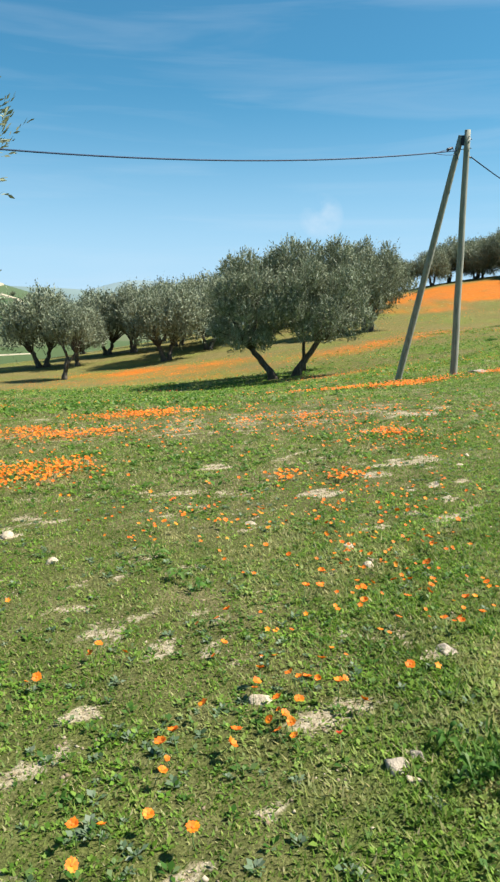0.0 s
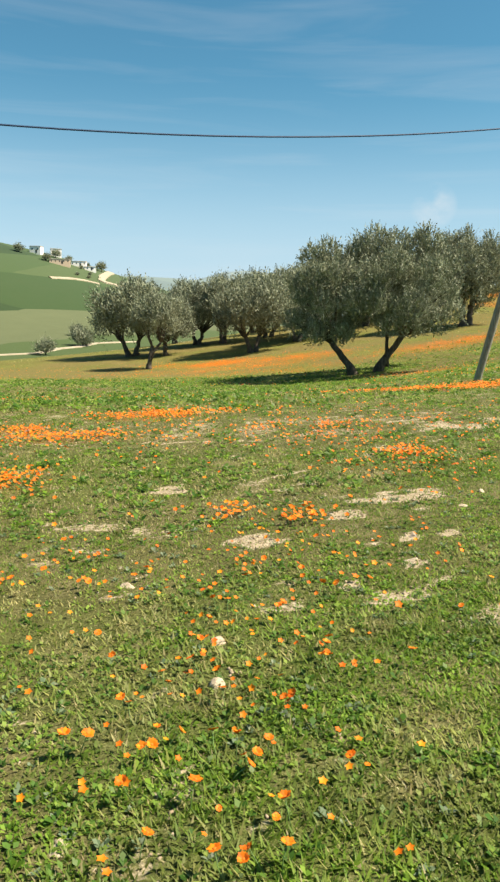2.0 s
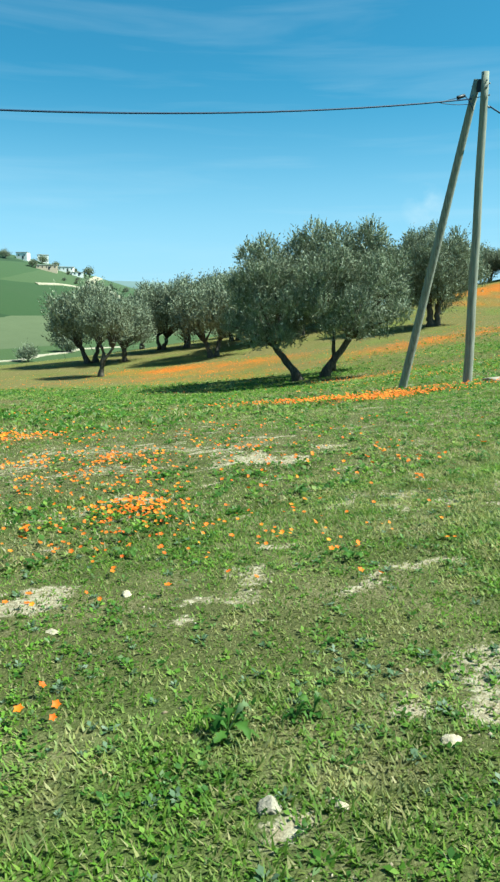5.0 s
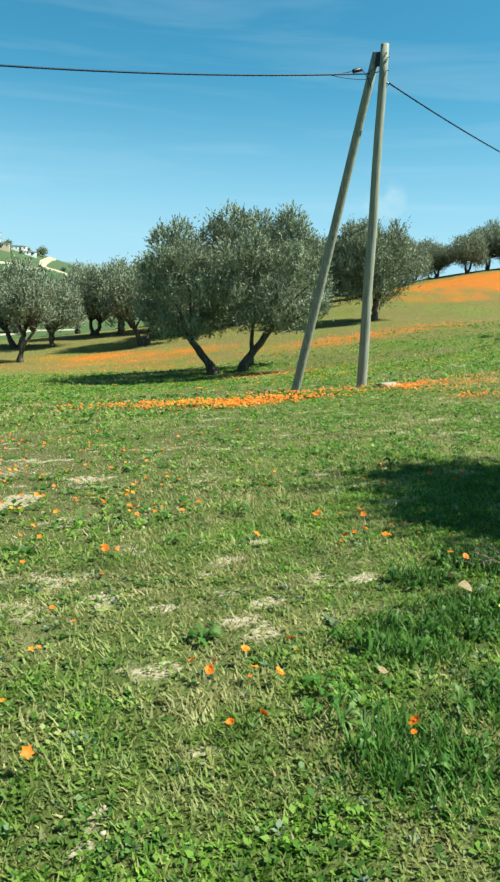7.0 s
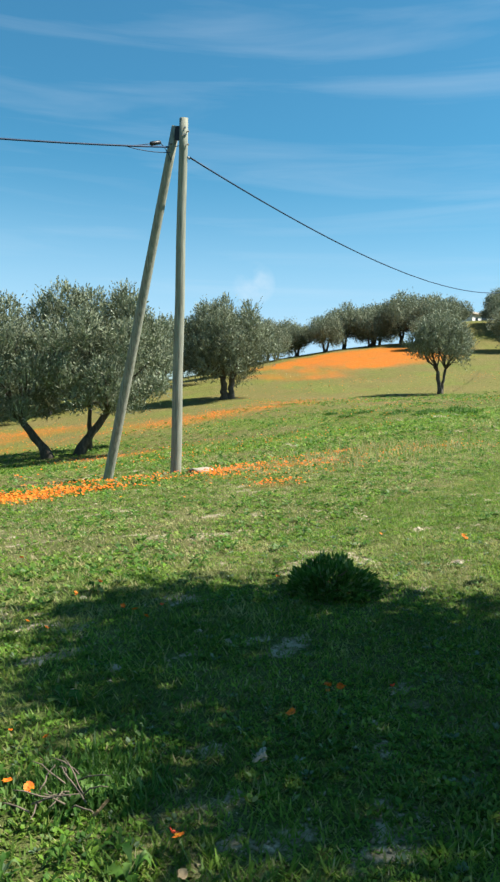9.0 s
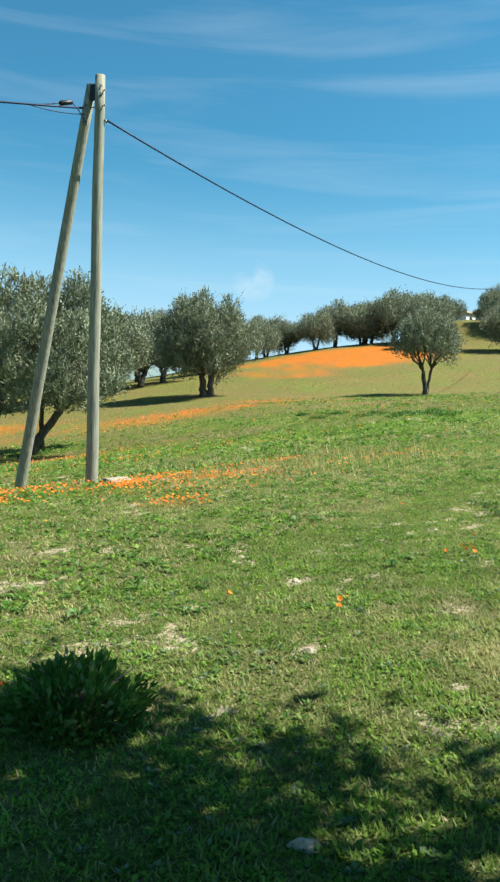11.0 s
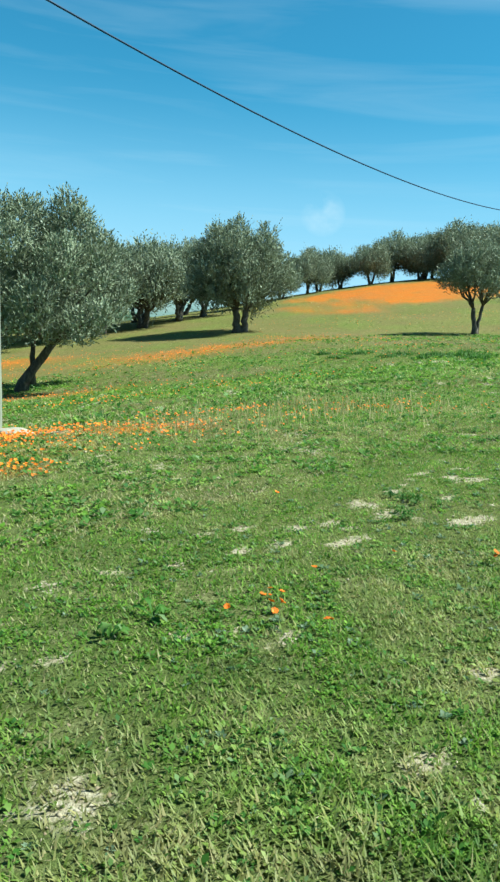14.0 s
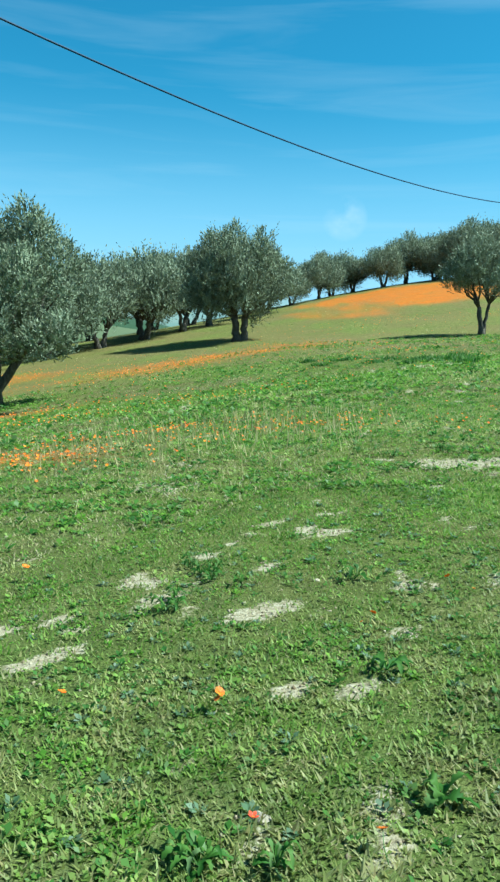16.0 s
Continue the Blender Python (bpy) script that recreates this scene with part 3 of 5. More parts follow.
def tube(bm, pts, radii, sides=8, lumps=0.0, seed=0):
    """A tapered tube along points, closed at both ends."""
    rng = random.Random(seed)
    rings = []
    side = Vector((1, 0, 0))
    for i, p in enumerate(pts):
        p = Vector(p)
        d = (Vector(pts[min(i + 1, len(pts) - 1)]) - Vector(pts[max(i - 1, 0)])).normalized()
        side = (side - d * side.dot(d))
        side = side.normalized() if side.length > 1e-4 else d.orthogonal().normalized()
        other = d.cross(side)
        ring = []
        for k in range(sides):
            a = 2 * math.pi * k / sides
            r = radii[i] * (1 + lumps * (rng.random() - 0.5))
            ring.append(bm.verts.new(p + side * math.cos(a) * r + other * math.sin(a) * r))
        rings.append(ring)
    for a, b in zip(rings, rings[1:]):
        for k in range(sides):
            bm.faces.new((a[k], a[(k + 1) % sides], b[(k + 1) % sides], b[k])).smooth = True
    bm.faces.new(rings[0][::-1])
    bm.faces.new(rings[-1])


def bend(a, b, sag, n=6, seed=0, wander=0.0):
    rng = random.Random(seed)
    a, b = Vector(a), Vector(b)
    out = []
    for i in range(n + 1):
        k = i / n
        p = a.lerp(b, k) + Vector((0, 0, sag * 4 * k * (1 - k)))
        if 0 < i < n:
            p += Vector((rng.uniform(-1, 1), rng.uniform(-1, 1), rng.uniform(-1, 1))) * wander
        out.append(p)
    return out


def unit(v):
    return v / np.maximum(np.linalg.norm(v, axis=-1, keepdims=True), 1e-6)


def leaf_quads(base, way, flat, length, width, droop=0.0):
    """Lozenge leaves: four corners each."""
    side = unit(np.cross(way, flat))
    mid = base + way * (length * (0.36 + 0.22 * np.modf(np.abs(base[:, 0]) * 977)[0]))[:, None]
    tip = base + way * length[:, None] - np.array([0, 0, 1.0]) * (droop * length)[:, None]
    v = np.stack([base, mid + side * width[:, None] * 0.5, tip, mid - side * width[:, None] * 0.5], 1)
    return v.reshape(-1, 3), np.arange(len(base) * 4).reshape(-1, 4)


def dome(centre, half, r, n, seed, low=-0.62):
    """Boughs of foliage (place and radius) set apart from one another through an uneven dome."""
    g = np.random.RandomState(seed)
    centre, half, out = np.array(centre), np.array(half), []
    for _ in range(n * 60):
        d = unit(g.normal(size=3))
        if d[2] < low:
            continue
        swell = 0.86 + 0.28 * float(fbm(N1, d[0] * 1.5 + seed, d[1] * 1.5 + d[2] * 2, 1.0, 2))
        p = centre + d * (half - r * 0.75) * swell * g.uniform(0.3, 1.0) ** 0.4
        if all(np.linalg.norm(p - q[:3]) > 0.92 * r for q in out):
            out.append(np.array([*p, r * g.uniform(0.75, 1.2)]))
        if len(out) == n:
            break
    return out


def olive_tree(spec):
    """spec: trunks [(base, fork, radius)], boughs [(x, y, z, radius)], shoots to the square metre, leaves a shoot, leaf length, seed."""
    (trunks, boughs, dense, leaves, size, seed) = spec
    rng = np.random.RandomState(seed)
    pr = random.Random(seed)
    boughs = np.array(boughs, float)
    c, rad = boughs[:, :3], boughs[:, 3]
    # trunks and limbs
    bm = bmesh.new()
    for k, (base, fork, r) in enumerate(trunks):
        b, f = Vector(base), Vector(fork)
        pts = bend(b, f, 0.0, 6, seed + k, r * 0.35)
        pts[0] = b - Vector((0, 0, 0.25))
        tube(bm, pts, [r * 1.7, r * 1.25, r, r * 0.95, r * 0.9, r * 0.88, r * 0.8], 10, 0.34, seed + k)
    order = list(range(len(c)))
    pr.shuffle(order)
    for i in order[:min(len(c), 12 + 6 * len(trunks))]:
        k = min(range(len(trunks)), key=lambda q: (Vector(trunks[q][1]) - Vector(c[i])).length)
        f, r = Vector(trunks[k][1]), trunks[k][2]
        tube(bm, bend(f - Vector((0, 0, r * 0.3)), c[i], 0.12, 5, seed + i, 0.10), [r * 0.5, r * 0.42, r * 0.34, r * 0.25, r * 0.17, r * 0.08], 6, 0.2, seed + i)
    # shoots clothe each bough, thinner on its underside
    many = np.maximum(6, (dense * 12.57 * rad ** 2).astype(int))
    who = np.repeat(np.arange(len(c)), many)
    sd = unit(rng.normal(size=(len(who), 3)))
    keep = rng.rand(len(who)) < np.where(sd[:, 2] < -0.35, 0.55, 1.0)
    who, sd = who[keep], sd[keep]
    n = len(who)
    lump = 0.72 + 0.5 * fbm(N2, sd[:, 0] * 2.1 + who * 3.7, sd[:, 1] * 2.1 + sd[:, 2] * 2.6, 1.0, 2)
    start = c[who] + sd * np.array([1, 1, 1.12]) * (rad[who] * lump * rng.uniform(0.5, 1.0, n) ** 0.5)[:, None]
    way = unit(sd * 0.45 + np.array([0, 0, 0.8]) + rng.normal(size=(n, 3)) * 0.32)
    span = rng.uniform(1.6, 4.2, n) * size * np.where(rng.rand(n) < 0.05, 1.7, 1.0)
    along = np.tile(np.linspace(0.05, 1.0, leaves), n)
    w2, s2 = np.repeat(way, leaves, 0), np.repeat(span, leaves)
    base = np.repeat(start, leaves, 0) + w2 * (along * s2)[:, None]
    lw = unit(w2 + rng.normal(size=(n * leaves, 3)) * 0.42)
    flat = unit(rng.normal(size=(n * leaves, 3)) * 0.3 + np.repeat(sd, leaves, 0) * 1.2 + np.array([0, 0, 0.1]))
    length = size * rng.uniform(0.8, 1.35, n * leaves)
    v, q = leaf_quads(base, lw, flat, length, length * rng.uniform(0.28, 0.44, n * leaves))
    return bm, sheet("crown", v, q, M_OLIVE, shade=False)


def plant_olive(x, y, spec, label, turn=0.0, scale=1.0, group="olive trees of the grove"):
    t = thing("olive_tree", pose(x, y, float(height(x, y)), 0, 0, turn) @ Matrix.Scale(scale, 4), label, "tree", group)
    bm, crown = olive_tree(spec)
    part("trunk", bm, M_BARK, t)
    part("crown", crown, M_OLIVE, t)
    return t


def ground_pose(x, y, turn=0.0, lift=0.0):
    return pose(x, y, float(height(x, y)) + lift, 0, 0, turn)


# ---- the utility pole with its strut, and the cables ----
POLE = (6.391, 24.10)
pz = float(height(*POLE))
TOP = 7.745
LEAN = -0.40          # the pole leans a little
pole = thing("utility_pole", pose(POLE[0], POLE[1], pz), "weathered grey-green wooden utility pole with a leaning strut", "utility pole")
bm = bmesh.new()
tube(bm, [(0, 0, -0.3)] + [(0.006 * math.sin(k * 1.3), LEAN * k / 12 + 0.006 * math.cos(k * 1.7), k * (TOP - pz) / 12) for k in range(13)],
     [0.122] + [0.120 - 0.030 * k / 12 for k in range(13)], 18, 0.03, 4)
upright = part("upright", bm, M_POLE, pole)
bx, by = 4.784 - POLE[0], 25.225 - POLE[1]
bz = float(height(4.784, 25.225)) - pz
bm = bmesh.new()
tx, ty, tz = -0.16, LEAN + 0.10, TOP - pz - 0.14
tube(bm, [Vector((bx, by, bz)).lerp((tx, ty, tz), k / 10) + Vector((0.0, 0.0, 0)) for k in range(-1, 11)], [0.116 - 0.0022 * k for k in range(12)], 18, 0.03, 5)
strut = part("strut", bm, M_POLE, pole, "leaning timber strut bolted to the upright")


def box_bm(bm, size, at, bevel=0.0):
    r = bmesh.ops.create_cube(bm, size=1.0, matrix=Matrix.Translation(at) @ Matrix.Diagonal((*size, 1)))
    if bevel:
        edges = {e for v in r["verts"] for e in v.link_edges}
        bmesh.ops.bevel(bm, geom=list(edges), offset=bevel, segments=2, affect="EDGES")


def bolt_bm(at, way, length, r):
    bm = bmesh.new()
    w = Vector(way).normalized()
    a = Vector(at)
    tube(bm, [a - w * length / 2, a + w * length / 2], [r, r], 8)
    tube(bm, [a + w * length / 2, a + w * (length / 2 + 0.02)], [r * 2.2, r * 2.0], 6)
    tube(bm, [a - w * (length / 2 + 0.02), a - w * length / 2], [r * 2.0, r * 2.2], 6)
    return bm


for dz in (0.28, 0.55):
    part("bolt", bolt_bm((-0.08, LEAN + 0.05, TOP - pz - dz), (-0.85, 0.52, 0), 0.42, 0.010), M_STEEL, upright)
for dz in (0.22, 0.36):
    part("bolt", bolt_bm((0.02, LEAN - 0.07, TOP - pz - dz), (0.2, -1, 0), 0.05, 0.012), M_STEEL, upright)
bm = bmesh.new()
box_bm(bm, (0.16, 0.03, 0.30), (-0.10, LEAN + 0.03, TOP - pz - 0.30), 0.008)
part("clamp_plate", bm, M_BLACK, pole, "dark metal plate between the two timbers")
bm = bmesh.new()
tube(bm, [(0.07, LEAN + 0.02, TOP - pz - 0.78), (0.12, LEAN + 0.02, TOP - pz - 0.79), (0.14, LEAN + 0.03, TOP - pz - 0.83)], [0.018, 0.022, 0.014], 8)
part("cable_hook", bm, M_STEEL, upright)
bm = bmesh.new()
tube(bm, [(-0.20, LEAN + 0.12, TOP - pz - 0.50), (-0.28, LEAN + 0.04, TOP - pz - 0.52), (-0.30, LEAN + 0.01, TOP - pz - 0.60)], [0.016, 0.02, 0.014], 8)
part("cable_hook", bm, M_STEEL, strut)


def cable_points(start, turn, slope, curve, reach, n=60):
    dx, dy = math.cos(radians(turn)), math.sin(radians(turn))
    return [(start[0] + dx * s, start[1] + dy * s, start[2] + slope * s + curve * s * s) for s in np.linspace(0, reach, n)]


def cable(points, r, label):
    bm = bmesh.new()
    tube(bm, points, [r] * len(points), 8)
    me = bpy.data.meshes.new("overhead_cable")
    bm.to_mesh(me)
    bm.free()
    me.materials.append(M_CABLE)
    return tagged(new("overhead_cable", me), label, "cable", "cables on the pole")


LEFT0 = (POLE[0] - 0.30, POLE[1] + LEAN, 7.14)
left_run = cable_points(LEFT0, 213.5, -0.205, 0.00546, 46)
cable(left_run, 0.0185, "sagging black overhead cable on the pole's strut side")
RIGHT0 = (POLE[0] + 0.14, POLE[1] + LEAN + 0.02, 6.96)
cable(cable_points(RIGHT0, 55.05, -0.0615, 0.003426, 62), 0.0185, "black overhead cable running uphill from the pole")
box = thing("cable_splice_box", pose(*left_run[0]), "small black cable splice closure hanging beside the pole top", "splice box")
d = (Vector(left_run[1]) - Vector(left_run[0])).normalized()
bm = bmesh.new()
tube(bm, [d * 0.20 + Vector((0, 0, 0.09)), d * 0.22 + Vector((0, 0, 0.09)), d * 0.43 + Vector((0, 0, 0.06)), d * 0.46 + Vector((0, 0, 0.055))], [0.02, 0.042, 0.042, 0.02], 12)
part("housing", bm, M_BLACK, box)
bm = bmesh.new()
tube(bm, bend(d * 0.22 + Vector((0, 0, 0.09)), (0.06, 0.02, -0.26), 0.04, 8), [0.010] * 9, 8)
part("drop_lead", bm, M_CABLE, box)
bm = bmesh.new()
tube(bm, bend(d * 0.44 + Vector((0, 0, 0.06)), d * 1.05, -0.01, 6), [0.010] * 7, 8)
part("tail_lead", bm, M_CABLE, box)
bm = bmesh.new()
tube(bm, bend(d * 1.05, (0.04, 0.02, -0.10), -0.04, 8), [0.009] * 9, 8)
part("stay_loop", bm, M_CABLE, box)


# ---- the olive trees ----
# the big tree's boughs: across, up, radius; each stands in front, in the middle and behind
BIG_BOUGHS = [(-3.1, 6.2, 0.62), (-2.2, 6.0, 0.72), (-0.9, 6.4, 0.66), (0.1, 6.75, 0.74), (1.2, 6.75, 0.74), (2.4, 6.95, 0.74), (2.9, 6.1, 0.7), (3.7, 5.5, 0.66), (4.25, 4.5, 0.62), (3.9, 3.4, 0.66),
              (-4.1, 4.9, 0.56), (-3.7, 4.1, 0.66), (-4.0, 2.9, 0.52), (-3.0, 2.2, 0.6), (-2.8, 5.0, 0.8), (-1.5, 5.1, 0.85), (0.0, 5.3, 0.9), (1.3, 5.5, 0.9), (2.5, 4.9, 0.85), (-2.5, 3.4, 0.8),
              (-1.0, 3.7, 0.85), (0.4, 4.0, 0.9), (1.8, 3.9, 0.9), (3.0, 3.2, 0.7), (-1.6, 2.3, 0.68), (0.9, 2.9, 0.66), (2.3, 2.6, 0.6)]


def deep(boughs, depth, seed):
    g = random.Random(seed)
    out = []
    for x, z, r in boughs:
        k = depth * math.sqrt(max(0.08, 1 - (x / 5.2) ** 2)) * math.sqrt(max(0.1, 1 - ((z - 3.8) / 4.2) ** 2))
        z = 1.75 + (z - 2.2) * 0.92
        for y in ((-k, 0.0, k) if z < 4.9 else (-k * 0.7, k * 0.5)):
            if y or g.random() < 0.7:
                out.append((x * 0.9 + 0.1 + g.uniform(-0.3, 0.3), y + g.uniform(-0.3, 0.3), z + g.uniform(-0.25, 0.25), r * g.uniform(0.72, 1.0)))
    return out


BIG = ([((-0.62, -0.2, 0), (-1.85, -0.1, 1.55), 0.18), ((0.45, 0.15, 0), (1.75, 0.2, 2.0), 0.18), ((0.95, 0.2, 0.6), (0.95, 0.4, 2.1), 0.10)], deep(BIG_BOUGHS, 2.9, 3), 46, 8, 0.12, 11)
plant_olive(1.48, 39.2, BIG, "large grey-green olive tree with two leaning trunks", group="")
TREE_E = ([((-0.15, 0, 0), (-0.25, 0.1, 1.7), 0.27), ((0.28, 0.1, 0), (0.4, 0.0, 1.7), 0.24)],
          dome((-0.1, 0, 4.0), (4.2, 3.8, 3.2), 0.95, 46, 23, -0.9) + [(-0.4, -1.0, 6.9, 0.6), (-2.0, -0.8, 6.2, 0.6), (1.6, -0.5, 6.6, 0.65), (3.6, -0.5, 3.6, 0.7), (-3.4, -0.8, 2.6, 0.7), (0.4, -2.6, 2.2, 0.7)], 18, 7, 0.17, 23)
plant_olive(9.4, 64.9, TREE_E, "broad olive tree with a double trunk on the slope", group="")
TREE_F = ([((0, 0, 0), (-0.25, 0, 1.6), 0.15), ((0.1, 0.1, 0.2), (0.35, 0.1, 1.8), 0.10)], dome((-0.15, 0, 3.3), (2.55, 2.3, 2.0), 0.7, 28, 37), 24, 7, 0.14, 37)
plant_olive(24.1, 58.4, TREE_F, "small young olive tree with a slender forked trunk", group="")
TREE_Y = ([((0, 0, 0), (0.3, 0.1, 1.6), 0.24), ((0.2, 0.2, 0), (0.9, 0.3, 1.7), 0.18)],
          dome((0.1, -0.1, 4.6), (3.1, 3.2, 2.4), 0.8, 34, 41) + [(3.1, 0.45, 4.1, 0.52), (3.0, 0.5, 3.6, 0.46), (2.7, 0.3, 4.4, 0.55), (2.85, 0.4, 2.5, 0.4), (3.05, 0.5, 2.05, 0.32), (2.6, 0.3, 2.9, 0.42)], 40, 8, 0.085, 41)
plant_olive(-6.48, 8.15, TREE_Y, "olive tree with drooping leafy twigs beside the path", group="")
SLANT = Matrix(((1, -0.6, 0), (-0.45, 1, 0), (0, 0, 1)))
TREE_X = ([((0, 0, 0), (-0.3, 0.1, 2.0), 0.24), ((0.2, -0.1, 0), (0.5, 0.2, 2.1), 0.18)], [(*(SLANT @ Vector(b[:3])), b[3]) for b in dome((0, 0, 4.1), (2.2, 2.8, 1.6), 0.66, 66, 53)], 24, 6, 0.15, 53)
plant_olive(11.9, 10.6, TREE_X, "olive tree that shades the grass beside the path", group="")


MIDDLE = []
for seed, rx, rz, two in ((61, 3.6, 2.5, 1), (67, 3.2, 2.3, 0), (71, 3.9, 2.6, 1), (73, 3.3, 2.7, 1)):
    trunks = [((-0.2, 0, 0), (-0.8, 0.1, 1.35), 0.22)] + ([((0.3, 0.1, 0), (0.7, 0.0, 1.5), 0.2)] if two else [((0.05, 0.1, 0.3), (0.5, 0.1, 1.5), 0.16)])
    MIDDLE.append((trunks, dome((0.0, 0, 1.1 + rz), (rx * 1.15, rx * 1.1, rz * 1.1), 0.95, 32, seed, -0.75), 13, 5, 0.24, seed))
FAR = []
for seed, rx, rz in ((81, 3.6, 2.5), (83, 4.0, 2.7), (89, 3.2, 2.4)):
    FAR.append(([((-0.1, 0, 0), (-0.6, 0.1, 1.7), 0.2), ((0.2, 0, 0), (0.7, 0.1, 1.8), 0.17)], dome((0, 0, 0.55 + rz), (rx * 1.15, rx * 1.15, rz * 1.1), 1.1, 30, seed, -0.85), 12, 5, 0.24, seed))
made = {}


def grove(rows, specs, key, label):
    for k, (x, y, turn, s) in enumerate(rows):
        i = k % len(specs)
        if (key, i) not in made:
            made[key, i] = plant_olive(x, y, specs[i], label, turn, s)
            made[key, i].scale = (s, s, s)
        else:
            o = copy_thing(made[key, i], ground_pose(x, y, turn))
            o.scale = (s, s, s)


YOUNG = ([((0, 0, 0), (0.25, 0, 1.7), 0.16), ((0.1, 0, 0.9), (0.9, 0.1, 2.0), 0.10)], dome((0.5, 0, 3.6), (2.0, 1.9, 1.7), 0.7, 20, 43), 24, 7, 0.14, 43)
plant_olive(-14.3, 54.2, YOUNG, "slender young olive tree with a bare lower trunk", group="")
grove([(-19.4, 66.0, 20, 1.02), (-15.9, 65.0, 95, 0.8), (-15.1, 74, 150, 0.9), (-12.3, 72.5, 300, 0.9), (-7.7, 61.8, 45, 0.9),
       (-4.6, 66.5, 170, 0.85), (-8.0, 74, 10, 0.95), (-1.5, 70.5, 60, 0.95), (1.2, 74.5, 130, 1.05), (3.5, 79.5, 250, 1.05), (5.6, 84, 80, 1.0),
       (-1.0, 86, 190, 1.05), (-6, 85, 330, 1.0), (-20, 84, 110, 0.95), (-12, 92, 30, 1.0), (2.5, 95, 210, 1.0), (10.5, 93, 15, 0.9)],
      MIDDLE, "mid", "grey-green olive tree with a low round crown")
grove([(13.5, 104, 0, 0.72), (17.0, 108, 70, 0.78), (21.5, 112, 140, 0.72), (25.0, 109, 15, 0.8), (28.5, 113, 100, 0.92), (31.5, 110, 190, 0.8),
       (33.0, 114, 280, 0.95), (36.0, 110, 50, 1.0), (39.0, 105, 120, 1.0), (40.2, 113, 240, 1.05), (53.0, 114, 330, 0.75), (36.5, 98, 200, 0.75), (54, 104, 85, 1.1),
       (57, 97, 160, 1.1), (61, 104, 20, 1.1), (58, 90, 270, 0.95), (62, 95, 110, 1.1), (35, 118, 75, 1.1), (19, 116, 40, 1.0), (8, 108, 160, 1.0), (-3, 104, 200, 1.0),
       (45.6, 93.5, 110, 1.0), (50.5, 106, 200, 0.8), (56.5, 110, 140, 0.9), (48.0, 108.5, 60, 0.36), (43.2, 110, 25, 0.6), (59, 116, 10, 0.9)],
      FAR, "far", "dark olive tree in the row along the ridge")


# ---- the far hillside: houses, track, road ----
def strip(name, pts, width, mat, label, category, lift=0.25):
    """A track laid on the ground."""
    bm = bmesh.new()
    fine = []
    for a, b in zip(pts, pts[1:]):
        for k in range(12):
            fine.append((a[0] + (b[0] - a[0]) * k / 12, a[1] + (b[1] - a[1]) * k / 12))
    fine.append(pts[-1])
    rows = []
    for i, (x, y) in enumerate(fine):
        p, q = fine[max(i - 1, 0)], fine[min(i + 1, len(fine) - 1)]
        d = Vector((q[0] - p[0], q[1] - p[1], 0)).normalized()
        s = Vector((-d.y, d.x, 0)) * width * (0.42 + 0.16 * random.Random(i).random())
        row = []
        for w, dz in ((-1.15, -1.2), (-1, 0), (0, 0.1), (1, 0), (1.15, -1.2)):
            px, py = x + s.x * w, y + s.y * w
            row.append(bm.verts.new((px, py, float(height(px, py)) + lift + dz)))
        rows.append(row)
    for a, b in zip(rows, rows[1:]):
        for k in range(4):
            bm.faces.new((a[k], b[k], b[k + 1], a[k + 1]))
    bmesh.ops.recalc_face_normals(bm, faces=bm.faces)
    me = bpy.data.meshes.new(name)
    bm.to_mesh(me)
    bm.free()
    me.materials.append(mat)
    return tagged(new(name, me), label, category, kind="structure")


strip("dirt_track", [(-194, 560), (-188, 534), (-184, 514), (-179, 498), (-175, 497), (-171, 500), (-163, 501), (-155, 489), (-146, 461)], 4.6, M_TRACK, "pale dirt track winding over the far hillside", "track", 0.6)
strip("field_path", [(-198, 456), (-190, 473), (-184, 480), (-176, 485)], 3.0, M_TRACK, "thin pale path between the far fields", "path", 0.4)
strip("valley_road", [(-118, 190), (-101, 224), (-102, 243), (-99, 255), (-100, 273), (-92, 300)], 2.2, M_TRACK, "pale dirt road along the valley floor", "road", 0.3)



def house(x, y, w, d, h, turn, mat, label, wins=3, annex=True):
    t = thing("house", ground_pose(x, y, turn), label, "house", "houses on the far hill")
    bm = bmesh.new()
    box_bm(bm, (w, d, h + 3), (0, 0, h / 2 - 1.5), 0.05)
    part("wall", bm, mat, t)
    bm = bmesh.new()
    box_bm(bm, (w + 0.5, d + 0.5, 0.35), (0, 0, h + 0.17), 0.05)
    part("roof", bm, M_ROOF, t)
    for k in range(wins):
        for s in (-1, 1):
            bm = bmesh.new()
            box_bm(bm, (w / wins * 0.24, 0.12, 0.9), ((k + 0.5) * w / wins - w / 2, s * d / 2, h * 0.58), 0.0)
            part("window", bm, M_DARKGLASS, t)
    bm = bmesh.new()
    box_bm(bm, (1.1, 0.14, 2.1), (w * 0.12, -d / 2, 1.05))
    part("door", bm, M_DARKGLASS, t)
    if annex:
        bm = bmesh.new()
        box_bm(bm, (w * 0.4, d * 0.7, h * 0.45), (w * 0.15, 0, h + 0.35 + h * 0.225), 0.05)
        part("roof_room", bm, mat, t)
    return t


